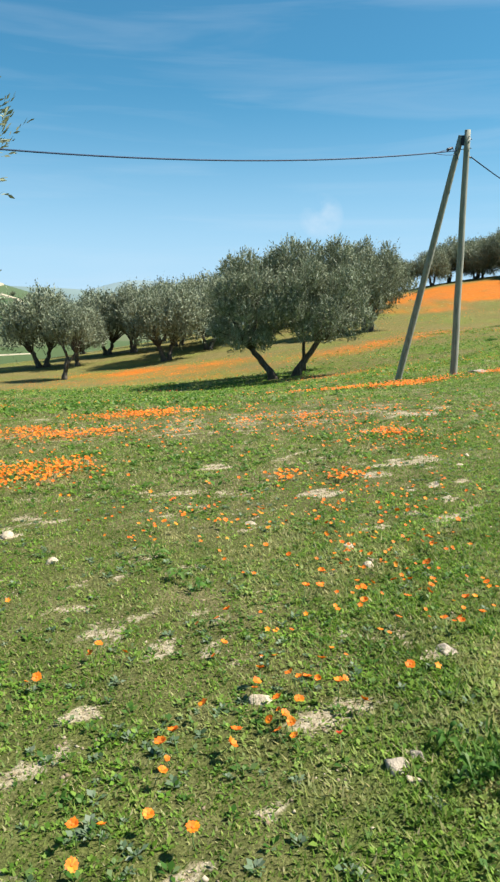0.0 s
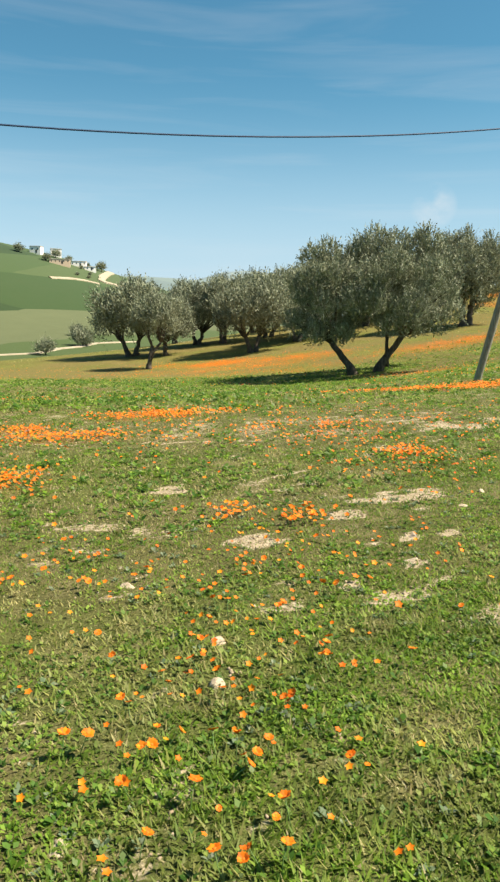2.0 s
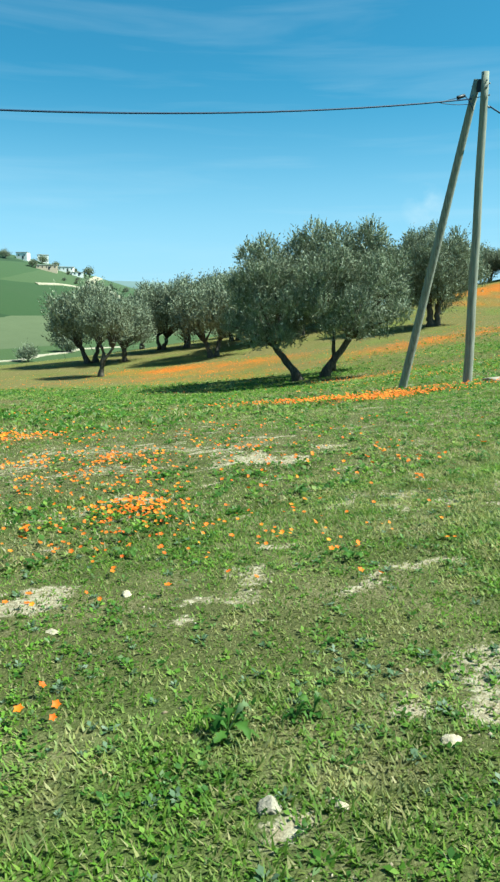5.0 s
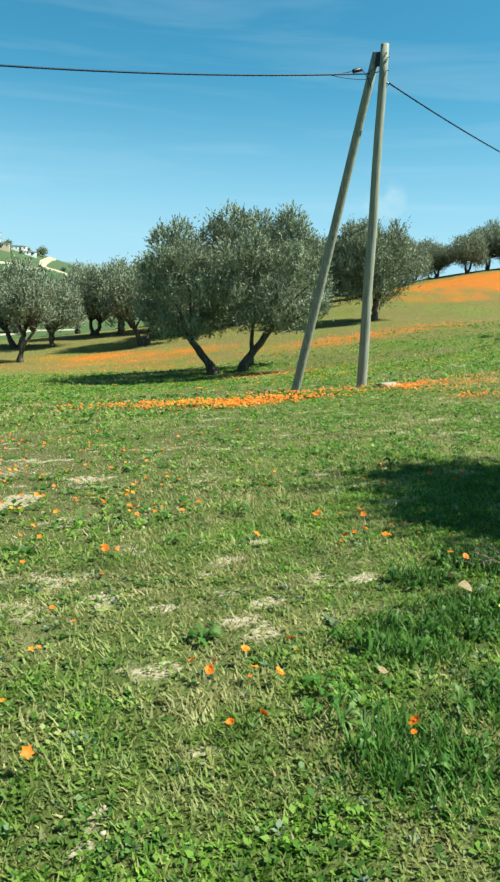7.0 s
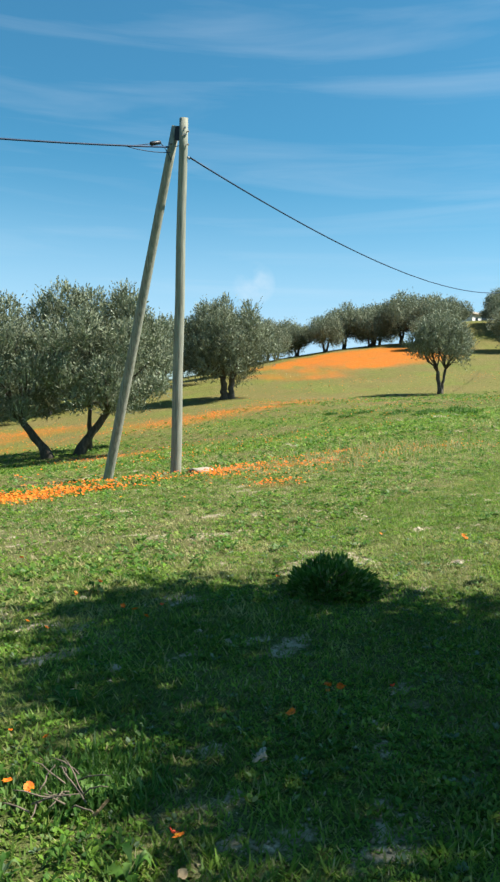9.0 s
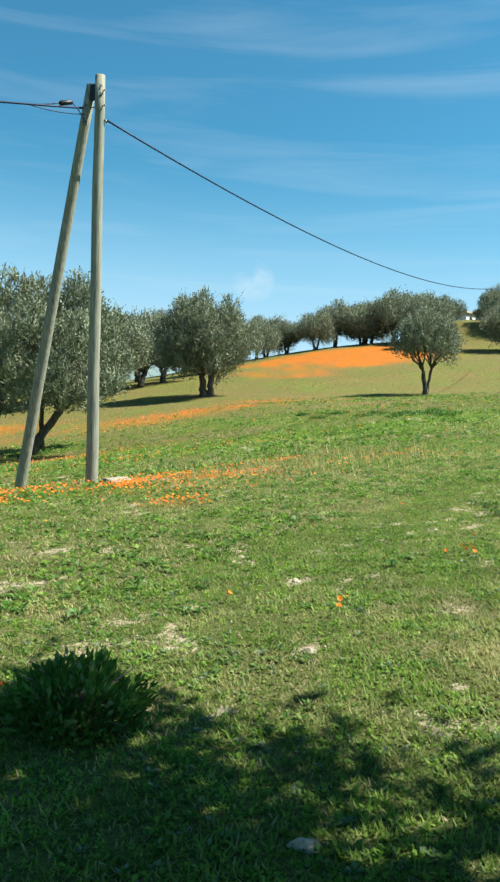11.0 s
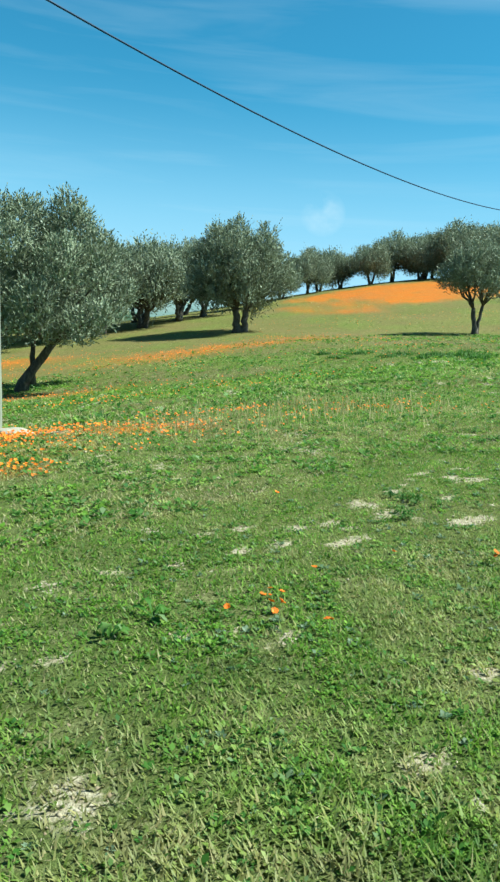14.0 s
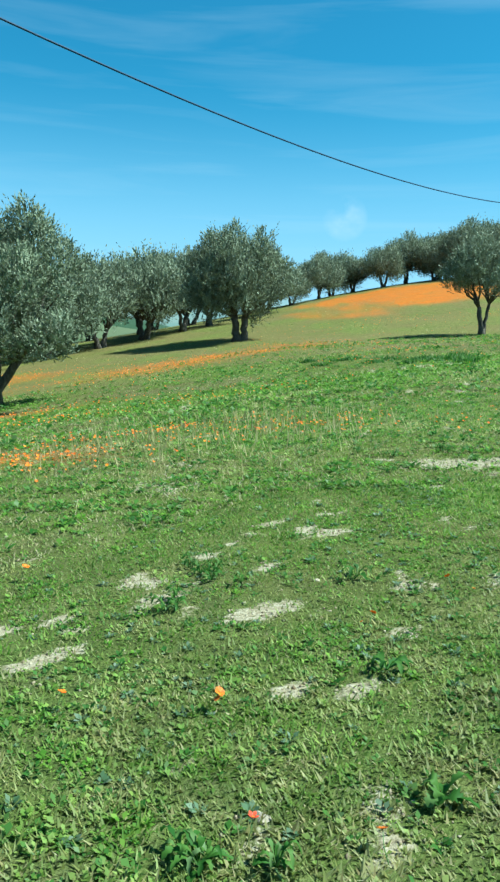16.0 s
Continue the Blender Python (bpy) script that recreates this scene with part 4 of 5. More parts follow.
house(-212, 505, 14, 7, 3.0, 20, M_SAND, "long low sand-coloured farmhouse on the far hill", 5, False)
house(-206, 525, 11, 6, 3.2, 16, M_WHITE, "long whitewashed farmhouse on the far hill", 4, False)
house(-197, 524, 8, 5, 2.4, 20, M_WHITE, "small white outbuilding on the far hill", 2, False)
house(-236, 520, 8, 7, 4.5, 5, M_WHITE, "white house among scrub on the far hill", 2, False)
house(-232, 545, 8, 7, 5.0, 25, M_WHITE, "white house near the top of the far hill", 2, False)
house(50.3, 121.5, 5.0, 3.6, 2.2, 35, M_WHITE, "white house behind the olive trees on the ridge", 2, False)

TINY = ([((0, 0, 0), (0, 0, 1.5), 0.3)], dome((0, 0, 2.9), (3.6, 3.6, 2.6), 1.2, 12, 97), 2.5, 5, 0.7, 97)
lone = plant_olive(-194.5, 541, TINY, "dark tree standing alone on the far hillside", 0, 1.0, "trees on the far hill")
for k, (x, y, s) in enumerate([(-203, 534, 0.6), (-215, 528, 0.7), (-220, 500, 0.8), (-226, 530, 0.9), (-240, 500, 0.9), (-208, 512, 0.45), (-201, 517, 0.4), (-190, 505, 0.35), (-186, 492, 0.35), (-193, 489, 0.35),
                               (-100, 260, 1.0), (-98, 258, 0.8), (-97, 221, 0.8), (-121, 306, 0.8), (-150, 470, 0.6), (-140, 452, 0.7), (-168, 510, 0.5), (-160, 520, 0.6), (-150, 535, 0.6), (-142, 500, 0.6)]):
    o = copy_thing(lone, ground_pose(x, y, k * 67, -0.5))
    o.scale = (s, s, s)


# ---- stones ----
def stone_mesh(seed, mat, flatness):
    rng = random.Random(seed)
    bm = bmesh.new()
    bmesh.ops.create_icosphere(bm, subdivisions=3, radius=0.5)
    off = Vector((rng.uniform(-9, 9), rng.uniform(-9, 9), rng.uniform(-9, 9)))
    cuts = [(Vector((rng.uniform(-1, 1), rng.uniform(-1, 1), rng.uniform(-0.3, 1))).normalized(), rng.uniform(0.2, 0.4)) for _ in range(11)]
    for v in bm.verts:
        for nrm, dist in cuts:
            k = v.co.dot(nrm) - dist
            if k > 0:
                v.co -= nrm * k * 0.97
        v.co += v.co.normalized() * (noise.noise(v.co * 3 + off) * 0.09 + noise.noise(v.co * 8 + off) * 0.045)
        v.co.z *= flatness
    for f in bm.faces:
        f.smooth = True
    me = bpy.data.meshes.new("stone")
    bm.to_mesh(me)
    bm.free()
    me.materials.append(mat)
    return me


STONES = [stone_mesh(s, M_STONE if s % 3 else M_GREYSTONE, 0.45 + 0.12 * (s % 4)) for s in range(1, 9)]
# place and breadth of the stones beside the way
PLACED = [(0.47, 3.36, 0.14), (0.07, 2.76, 0.12), (0.64, 4.77, 0.11), (0.52, 2.26, 0.14), (0.61, 2.33, 0.09), (0.57, 2.19, 0.07), (-1.37, 4.73, 0.12), (-1.9, 5.4, 0.15),
          (0.92, 3.12, 0.12), (0.73, 4.35, 0.10), (2.27, 4.71, 0.16), (2.1, 7.36, 0.14), (0.45, 9.8, 0.1), (2.64, 4.76, 0.08), (1.63, 6.0, 0.11), (1.67, 6.51, 0.10),
          (2.32, 7.84, 0.09), (7.01, 10.69, 0.13), (6.77, 12.29, 0.09), (6.94, 12.08, 0.08), (12.22, 15.96, 0.08), (8.66, 11.95, 0.13), (8.96, 13.7, 0.1),
          (5.9, 11.87, 0.07), (-3.75, 12.1, 0.11), (7.0, 9.3, 0.13), (3.29, 6.16, 0.11), (3.48, 6.2, 0.09), (0.0, 5.46, 0.13), (3.85, 6.55, 0.1)]
srng = random.Random(5)
for x, y, w in PLACED + [(x, y, srng.uniform(0.05, 0.11)) for x, y in
                         [(12.28 * srng.random() + srng.uniform(-3, 3), 0) for _ in range(18)] for y in [14 * min(max(x / 12.3, 0), 1) + srng.uniform(2, 16)]]:
    o = new("stone", STONES[srng.randrange(8)])
    o.matrix_basis = ground_pose(x, y, srng.uniform(0, 360), -0.06 * w) @ pose(0, 0, 0, srng.uniform(-12, 12), srng.uniform(-12, 12)) @ Matrix.Diagonal((w * 1.15, w * srng.uniform(0.75, 1.0), w, 1))
    tagged(o, "pale weathered limestone half sunk in the grass", "stone", "loose stones in the meadow")
o = new("stone", STONES[2])
o.matrix_basis = ground_pose(11.26, 14.33, 35, -0.012) @ Matrix.Diagonal((0.15, 0.10, 0.06, 1))
tagged(o, "flat grey stone lying level with the grass", "stone", "loose stones in the meadow")
for x, y, w in [(6.95, 23.2, 0.8)]:
    o = new("stone", STONES[2])
    o.matrix_basis = ground_pose(x, y, 20 * x, 0.02) @ Matrix.Diagonal((w * 1.4, w * 0.7, w * 0.35, 1))
    tagged(o, "flat pale stone slab at the foot of the pole", "stone", "loose stones in the meadow")


# ---- flowers ----
def flower_meshes(seed, petals, mat, cup):
    """Petals, eye and stem of one daisy, 4 cm across, 9 cm high."""
    rng = random.Random(seed)
    out = []
    bm = bmesh.new()
    for k in range(petals):
        a = 2 * math.pi * k / petals + rng.uniform(-0.08, 0.08)
        r, lift = rng.uniform(0.019, 0.023), cup + rng.uniform(-0.003, 0.003)
        c, s = math.cos(a), math.sin(a)
        w = 0.0075
        v = [bm.verts.new((c * d - s * e, s * d + c * e, 0.092 + z)) for d, e, z in
             ((0.003, -0.002, 0), (r * 0.65, -w, lift * 0.7), (r, 0, lift), (r * 0.65, w, lift * 0.7), (0.003, 0.002, 0.0))]
        bm.faces.new(v)
    me = bpy.data.meshes.new("petals")
    bm.to_mesh(me)
    bm.free()
    me.materials.append(mat)
    out.append(me)
    bm = bmesh.new()
    bmesh.ops.create_uvsphere(bm, u_segments=8, v_segments=4, radius=0.006, matrix=Matrix.Translation((0, 0, 0.093)) @ Matrix.Diagonal((1, 1, 0.5, 1)))
    me = bpy.data.meshes.new("eye")
    bm.to_mesh(me)
    bm.free()
    me.materials.append(M_EYE)
    out.append(me)
    bm = bmesh.new()
    tube(bm, [(rng.uniform(-0.01, 0.01), rng.uniform(-0.01, 0.01), -0.01), (0.002, 0.001, 0.045), (0, 0, 0.092)], [0.0018, 0.0015, 0.0012], 5)
    me = bpy.data.meshes.new("stem")
    bm.to_mesh(me)
    bm.free()
    me.materials.append(M_STEM)
    out.append(me)
    return out


M_EYE = plain("flower_eye", (0.42, 0.12, 0.01), 0.8, 0, 300, 0.3, 0.2)
M_STEM = plain("flower_stem", (0.10, 0.18, 0.05), 0.7, 0, 80, 0.2, 0.1)
DAISIES = [flower_meshes(s, 10 + s % 4, M_PETAL, 0.004 + 0.004 * (s % 3)) for s in range(5)]
POPPY = flower_meshes(9, 5, M_RED, 0.012)
HAWKBIT = flower_meshes(10, 16, M_YELLOW, 0.002)
frng = random.Random(8)


def flower(x, y, meshes, label, size, group):
    f = new("flower", meshes[2])
    f.matrix_basis = ground_pose(x, y, frng.uniform(0, 360)) @ pose(0, 0, 0, frng.uniform(-5, 45), frng.uniform(-30, 30)) @ Matrix.Scale(size, 4)
    tagged(f, label, "flower", group)
    for me in meshes[:2]:
        p = new(me.name, me)
        p.parent = f
    return f


# the ones nearest the start of the way
EARLY = [(0.01, 2.80), (0.06, 2.82), (0.22, 2.82), (0.28, 2.78), (0.31, 2.88), (0.25, 2.76), (0.17, 2.59), (0.14, 2.54), (0.18, 2.51), (0.16, 2.40), (0.21, 2.61), (0.12, 2.55), (-0.31, 2.22), (-0.51, 1.83),
         (-0.30, 2.02), (-0.50, 1.94), (-0.14, 1.89), (-0.27, 2.33), (-0.24, 2.38), (-0.11, 2.35), (-0.04, 2.37), (-0.10, 2.60), (-0.12, 3.45), (-0.07, 3.51), (-0.14, 3.16), (-0.93, 2.98), (-0.69, 3.10),
         (-0.72, 3.19), (0.71, 2.89), (0.37, 2.69), (0.42, 2.56), (1.15, 4.60), (0.61, 3.79), (0.61, 3.58), (0.64, 3.89), (0.59, 3.83), (0.81, 3.56), (0.83, 3.85), (0.90, 3.71), (0.71, 3.33)]
NEXT = [(1.03, 3.31), (1.08, 3.32), (1.12, 3.32), (0.96, 3.29), (1.13, 3.52), (1.07, 4.16), (0.43, 4.10), (0.35, 3.82), (0.30, 3.79), (0.53, 4.29), (0.27, 4.51), (0.09, 4.72), (0.09, 5.50), (0.88, 6.95),
        (0.94, 6.88), (1.01, 6.97), (-1.32, 5.51), (-1.11, 5.73), (-0.52, 5.53), (-0.63, 5.36), (-0.23, 5.39), (1.20, 4.67), (1.54, 4.56), (1.21, 4.47), (1.12, 4.23), (1.34, 3.81), (1.01, 3.87),
        (0.91, 3.86), (0.96, 3.79), (0.80, 4.18), (0.79, 4.33), (0.66, 4.42), (0.56, 4.88), (0.58, 4.68), (2.34, 4.70), (0.74, 5.85), (1.10, 5.37), (0.71, 5.42), (0.89, 5.09), (0.92, 5.02)]
ONWARD = [(0.58, 5.13), (0.65, 5.06), (1.97, 5.12), (1.24, 5.45), (0.76, 6.17), (0.37, 6.68), (0.19, 6.95), (0.28, 6.77), (0.79, 6.71), (0.84, 6.76), (0.86, 6.84), (0.91, 6.89), (0.84, 6.64), (0.97, 6.80),
          (0.06, 6.28), (-0.32, 7.20), (1.19, 7.36), (1.69, 7.64), (1.28, 8.73), (0.99, 5.60), (1.77, 9.11), (1.84, 8.82), (1.68, 9.29), (1.83, 9.39), (1.74, 9.59), (0.84, 8.50), (3.92, 11.45),
          (3.95, 11.50), (4.02, 11.38), (4.00, 11.32), (4.16, 11.44), (4.33, 11.50), (4.03, 10.45), (4.03, 10.53), (4.06, 10.40), (3.66, 11.26), (4.98, 9.17), (5.19, 9.20), (4.85, 9.02), (4.87, 9.04)]
LATER = [(5.04, 8.97), (5.09, 8.98), (5.06, 8.64), (5.69, 8.67), (4.13, 12.35), (4.85, 10.86), (4.89, 12.16), (5.31, 11.35), (5.63, 11.43), (5.83, 10.99), (6.12, 10.50), (5.56, 10.88), (5.50, 10.80),
         (5.73, 10.79), (6.17, 10.81), (6.06, 10.46), (5.56, 11.49), (5.30, 11.37), (4.83, 12.23), (5.85, 13.15), (6.38, 12.53), (5.22, 14.42), (6.72, 10.02), (6.96, 9.54), (7.06, 9.58), (6.96, 9.38),
         (5.89, 11.01), (7.36, 11.18), (7.39, 11.12), (7.44, 11.19), (7.37, 11.10), (7.21, 10.89), (6.40, 12.40), (6.01, 13.31), (9.27, 14.56), (10.60, 15.85), (10.64, 15.80), (8.51, 14.76), (9.22, 14.32)]
LAST = [(10.68, 15.97), (10.71, 15.94), (10.66, 15.81), (10.68, 15.74), (10.47, 15.78), (10.92, 16.30), (10.94, 15.53), (12.0, 16.63), (10.72, 18.15), (11.41, 16.60), (12.55, 15.77), (13.20, 17.80), (12.69, 17.35)]
for x, y in EARLY + NEXT + ONWARD + LATER + LAST:
    flower(x, y, DAISIES[frng.randrange(5)], "open orange daisy-like marigold in the grass", frng.uniform(0.85, 1.15), "orange flowers in the meadow")
    if frng.random() < 0.35:
        flower(x + frng.gauss(0, 0.045), y + frng.gauss(0, 0.06), DAISIES[frng.randrange(5)], "small orange marigold in the grass", frng.uniform(0.5, 0.85), "orange flowers in the meadow")
for x, y in [(0.35, 2.33), (6.54, 12.62), (6.63, 10.07), (7.10, 9.72), (7.69, 11.10), (12.18, 15.85)]:
    flower(x, y, POPPY, "small red poppy in the grass", 0.9, "")
for x, y in [(6.15, 9.24), (6.17, 9.75), (6.23, 9.14)]:
    flower(x, y, HAWKBIT, "bright yellow dandelion-like flower in the grass", 0.75, "")

# flowers past counting: little cups of five petals, standing where the bloom is thick
rng = np.random.RandomState(12)


def meadow(n, x0, x1, v0, v1):
    x = rng.uniform(x0, x1, n)
    v = v0 + (v1 - v0) * rng.rand(n) ** 1.3
    return x, 14 * np.clip(x / 12.3, 0, 1) + v


def flower_heads(n, x0, x1, v0, v1, size, floor, dense):
    x, y = meadow(n, x0, x1, v0, v1)
    sparse = 1 - 0.9 * smooth(2.8, 4.4, x) * (y < 17)
    knots = 1.8 * smooth(0.44, 0.62, fbm(N2, x, y, 0.5, 2)) + 0.5 if v1 < 16 else 1.5 * smooth(0.35, 0.6, fbm(N2, x, y, 1.6, 2)) + 0.4
    keep = rng.rand(n) < sparse * (floor * (1 - smooth(5.5, 8.0, x) * (y < 20)) + dense * bloom(x, y) ** 2 * (knots if v1 < 30 else 1))
    return heads_at(x[keep], y[keep], size)


def heads_at(x, y, size):
    m = len(x)
    z = height(x, y) + rng.uniform(0.025, 0.085, m)
    head = np.stack([x, y, z], -1)
    r = size * rng.uniform(0.7, 1.2, m)
    lean = unit(np.stack([rng.normal(0, 0.3, m) + 0.15, rng.normal(0, 0.3, m) - 0.25, np.ones(m)], -1))
    side = unit(np.cross(lean, np.tile([0.3, 1.0, 0.1], (m, 1))))
    other = np.cross(lean, side)
    ring = [head + (side * math.cos(a) + other * math.sin(a)) * r[:, None] * (1 if k % 2 == 0 else 0.62) + lean * (r * 0.35)[:, None]
            for k, a in enumerate(np.linspace(0, 2 * math.pi, 11)[:10])]
    v = np.stack([head] + ring, 1).reshape(-1, 3)
    b = np.arange(m)[:, None] * 11
    q = np.concatenate([b + np.array([[0, 1 + 2 * k, 2 + 2 * k, 1 + (2 * k + 2) % 10]]) for k in range(5)], 0)
    return v, q


# small ones sprinkled through the grass beside the start
spots = np.concatenate([rng.normal((0.85, 4.6), (0.40, 0.7), (48, 2)), rng.normal((0.1, 5.7), (0.7, 0.5), (50, 2)), rng.normal((1.1, 6.6), (0.5, 0.6), (30, 2)), rng.normal((0.4, 3.5), (0.35, 0.5), (6, 2)),
                        rng.normal((1.7, 9.0), (0.35, 0.5), (50, 2)), rng.normal((2.9, 9.0), (0.6, 0.4), (35, 2)), rng.normal((0.7, 10.8), (0.6, 0.5), (50, 2))])
spots = np.repeat(spots, 2, 0) + rng.normal(0, 0.05, (2 * len(spots), 2))
v, q = heads_at(spots[:, 0], spots[:, 1], 0.0155)
tagged(new("flower_drift", sheet("flower_drift", v, q, M_PETAL, shade=False)), "small orange marigolds sprinkled through the grass", "flowers", kind="stuff")
for name, args in (("flower_drift", (110000, -6, 19, 3.2, 14, 0.021, 0.001, 0.62)), ("flower_drift", (150000, -14, 28, 14, 26, 0.025, 0.0006, 0.62)), ("flower_drift", (260000, -30, 36, 26, 60, 0.032, 0.0006, 0.27))):
    v, q = flower_heads(*args)
    tagged(new(name, sheet(name, v, q, M_PETAL, shade=False)), "drifts of small orange marigolds in the grass", "flowers", kind="stuff")


# ---- grass and herbs ----
def blades(name, n, zone, tall, wide, lie, mat, label, thin=0.7, prefer=None, droop=0.15):
    """n blades over a stretch of the meadow: fewer on bare soil, taller where it is lush."""
    if len(zone) == 3:
        a, far = rng.uniform(0, 2 * math.pi, n), zone[2] * np.sqrt(rng.rand(n)) * rng.uniform(0.5, 1.2, n)
        x, y = zone[0] + np.cos(a) * far, zone[1] + np.sin(a) * far
    else:
        x, y = meadow(n, *zone)
    ok = rng.rand(n) > thin * bare(x, y)
    ok &= rng.rand(n) > 0.75 * np.clip(bloom(x, y), 0, 1) * smooth(12, 30, y - x)
    rich = lush(x, y)
    if prefer == "dry":
        ok &= rng.rand(n) < 0.12 + 0.88 * (1 - rich)
    if prefer == "lush":
        ok &= rng.rand(n) < 0.3 + 0.7 * rich
    x, y, rich = x[ok], y[ok], rich[ok]
    m = len(x)
    tuft = fbm(N1, x, y, 0.16, 2)
    h = tall * rng.uniform(0.45, 1.2, m) * (0.55 + 0.6 * rich) * (0.5 + tuft)
    a = rng.uniform(0, 2 * math.pi, m)
    tilt = np.abs(rng.normal(lie, 0.25, m))
    way = unit(np.stack([np.cos(a) * tilt, np.sin(a) * tilt, np.ones(m)], -1))
    flat = unit(np.stack([-np.cos(a), -np.sin(a), tilt + 0.2], -1) + rng.normal(0, 0.35, (m, 3)))
    base = np.stack([x, y, height(x, y) - 0.004], -1)
    side = unit(np.cross(way, flat)) * (wide * rng.uniform(0.6, 1.3, m) * 0.5)[:, None]
    tip = base + way * h[:, None] - np.array([0, 0, 1.0]) * (droop * h)[:, None]
    v = np.stack([base - side, base + side, tip], 1).reshape(-1, 3)
    q = np.arange(m * 3).reshape(-1, 3)
    return tagged(new(name, sheet(name, v, q, mat, shade=False)), label, "grass", kind="stuff")


def rosettes(name, n, zone, leaves, size, mat, label, prefer="lush"):
    """Low plants: each a ring of broad leaves spread from one root."""
    x, y = meadow(n, *zone)
    rich = lush(x, y)
    ok = (rng.rand(n) > 0.8 * bare(x, y)) & (rng.rand(n) < 0.35 + 0.65 * (rich if prefer == "lush" else 1 - rich)) & (rng.rand(n) < 0.2 + 1.0 * smooth(0.38, 0.62, fbm(N2, x + 7, y, 0.42, 3)))
    ok &= rng.rand(n) > 0.8 * np.clip(1.3 * bloom(x, y), 0, 1) * smooth(12, 30, y - x)
    x, y = x[ok], y[ok]
    m = len(x)
    big = size * rng.uniform(0.5, 1.25, m)
    k = m * leaves
    root = np.repeat(np.stack([x, y, height(x, y)], -1), leaves, 0)
    ring = (np.tile(np.arange(leaves), m) * 2.4 + np.repeat(rng.uniform(0, 6.28, m), leaves) + rng.normal(0, 0.25, k))
    lift = rng.uniform(0.15, 1.3, k)
    way = unit(np.stack([np.cos(ring), np.sin(ring), lift], -1))
    flat = unit(np.stack([-np.cos(ring) * lift, -np.sin(ring) * lift, np.ones(k)], -1) + rng.normal(0, 0.25, (k, 3)))
    ln = np.repeat(big, leaves) * rng.uniform(0.6, 1.2, k)
    base = root + way * (ln * rng.uniform(0.0, 0.5, k))[:, None]
    v, q = leaf_quads(base, way, flat, ln, ln * rng.uniform(0.4, 0.7, k), 0.2)
    return tagged(new(name, sheet(name, v, q, mat, shade=False)), label, "herbs", kind="stuff")


CLOSE = (-2.0, 14.5, 0.8, 3.4)
NEAR, MID, OFF = (-3.0, 14.8, 0.7, 6.5), (-6.5, 19, 6.5, 15), (-18, 32, 15, 44)
GRASS_WORDS, DRY_WORDS = "short mixed spring grass, green and straw-coloured", "short half-dry grass, olive and straw-coloured"
FRESH_WORDS, DARK_WORDS = "fresh green broad-leaved herbs among the grass", "dark green broad-leaved herbs among the grass"
blades("grass", 120000, CLOSE, 0.062, 0.009, 0.9, M_GRASS, GRASS_WORDS)
blades("grass", 270000, NEAR, 0.07, 0.0125, 0.85, M_GRASS, GRASS_WORDS)
rosettes("herb_leaves", 64000, NEAR, 5, 0.028, M_HERB, FRESH_WORDS)
rosettes("herb_leaves", 36000, NEAR, 6, 0.03, M_WEED, DARK_WORDS)
rosettes("grey_herbs", 5200, NEAR, 12, 0.028, M_GREYHERB, "grey-green downy herbs among the grass", "dry")
blades("grass", 120000, NEAR, 0.055, 0.011, 1.1, M_MIXGRASS, DRY_WORDS, prefer="dry")
rosettes("herb_leaves", 24000, CLOSE, 6, 0.02, M_HERB, FRESH_WORDS)
blades("dry_grass", 36000, NEAR, 0.055, 0.005, 1.6, M_STRAW, "dry straw-coloured grass stalks", 0.3, "dry")
blades("grass", 110000, MID, 0.075, 0.015, 1.0, M_GRASS, GRASS_WORDS)
blades("grass", 110000, MID, 0.07, 0.015, 1.0, M_MIXGRASS, DRY_WORDS)
rosettes("herb_leaves", 24000, MID, 6, 0.05, M_HERB, FRESH_WORDS)
rosettes("herb_leaves", 18000, MID, 6, 0.062, M_WEED, DARK_WORDS)
blades("dry_grass", 60000, MID, 0.09, 0.01, 1.0, M_STRAW, "dry straw-coloured grass stalks", 0.4, "dry")
blades("grass", 50000, OFF, 0.11, 0.05, 0.7, M_GRASS, GRASS_WORDS, prefer="lush")
blades("grass", 60000, OFF, 0.10, 0.045, 0.8, M_MIXGRASS, DRY_WORDS)
blades("grass", 26000, (-34, 60, 40, 105), 0.10, 0.12, 1.4, M_MIXGRASS, DRY_WORDS)
rosettes("herb_leaves", 15000, OFF, 6, 0.11, M_HERB, FRESH_WORDS)
rosettes("herb_leaves", 15000, OFF, 6, 0.13, M_WEED, DARK_WORDS)
blades("dry_grass", 30000, OFF, 0.17, 0.014, 0.5, M_STRAW, "dry straw-coloured grass stalks", 0.3, "dry")

# behind the way and to its sides
for zone, n in (((-16, 30, 0.8, -14), 16000), ((-6, 20, 0.9, -5), 20000), ((-18, -6, 2, 16), 12000), ((-6, -2.8, 0.8, 7), 10000), ((14.5, 19, 0.8, 7), 10000), ((18.5, 34, 0, 16), 12000)):
    blades("grass", n, zone, 0.10, 0.035, 0.8, M_GRASS, GRASS_WORDS)

# thick fresh tufts
for x, y, r, n in [(5.7, 9.45, 0.3, 3600), (6.05, 9.75, 0.26, 3000), (6.35, 10.55, 0.3, 3600), (5.85, 10.2, 0.16, 1500), (5.65, 8.55, 0.26, 3000), (6.05, 8.95, 0.24, 2400), (0.95, 2.2, 0.22, 1800), (2.9, 5.1, 0.2, 1500), (3.25, 5.25, 0.24, 2100)]:
    blades("grass_tuft", n // 3, (x, y, r), 0.115, 0.014, 0.6, M_WEED, "thick tuft of fresh dark green grass")


blades("dry_grass", 1500, (10.8, 25.2, 3.8), 0.30, 0.016, 0.4, M_STALK, "tall pale dry seed stalks standing in the grass", 0.3, droop=0.05)


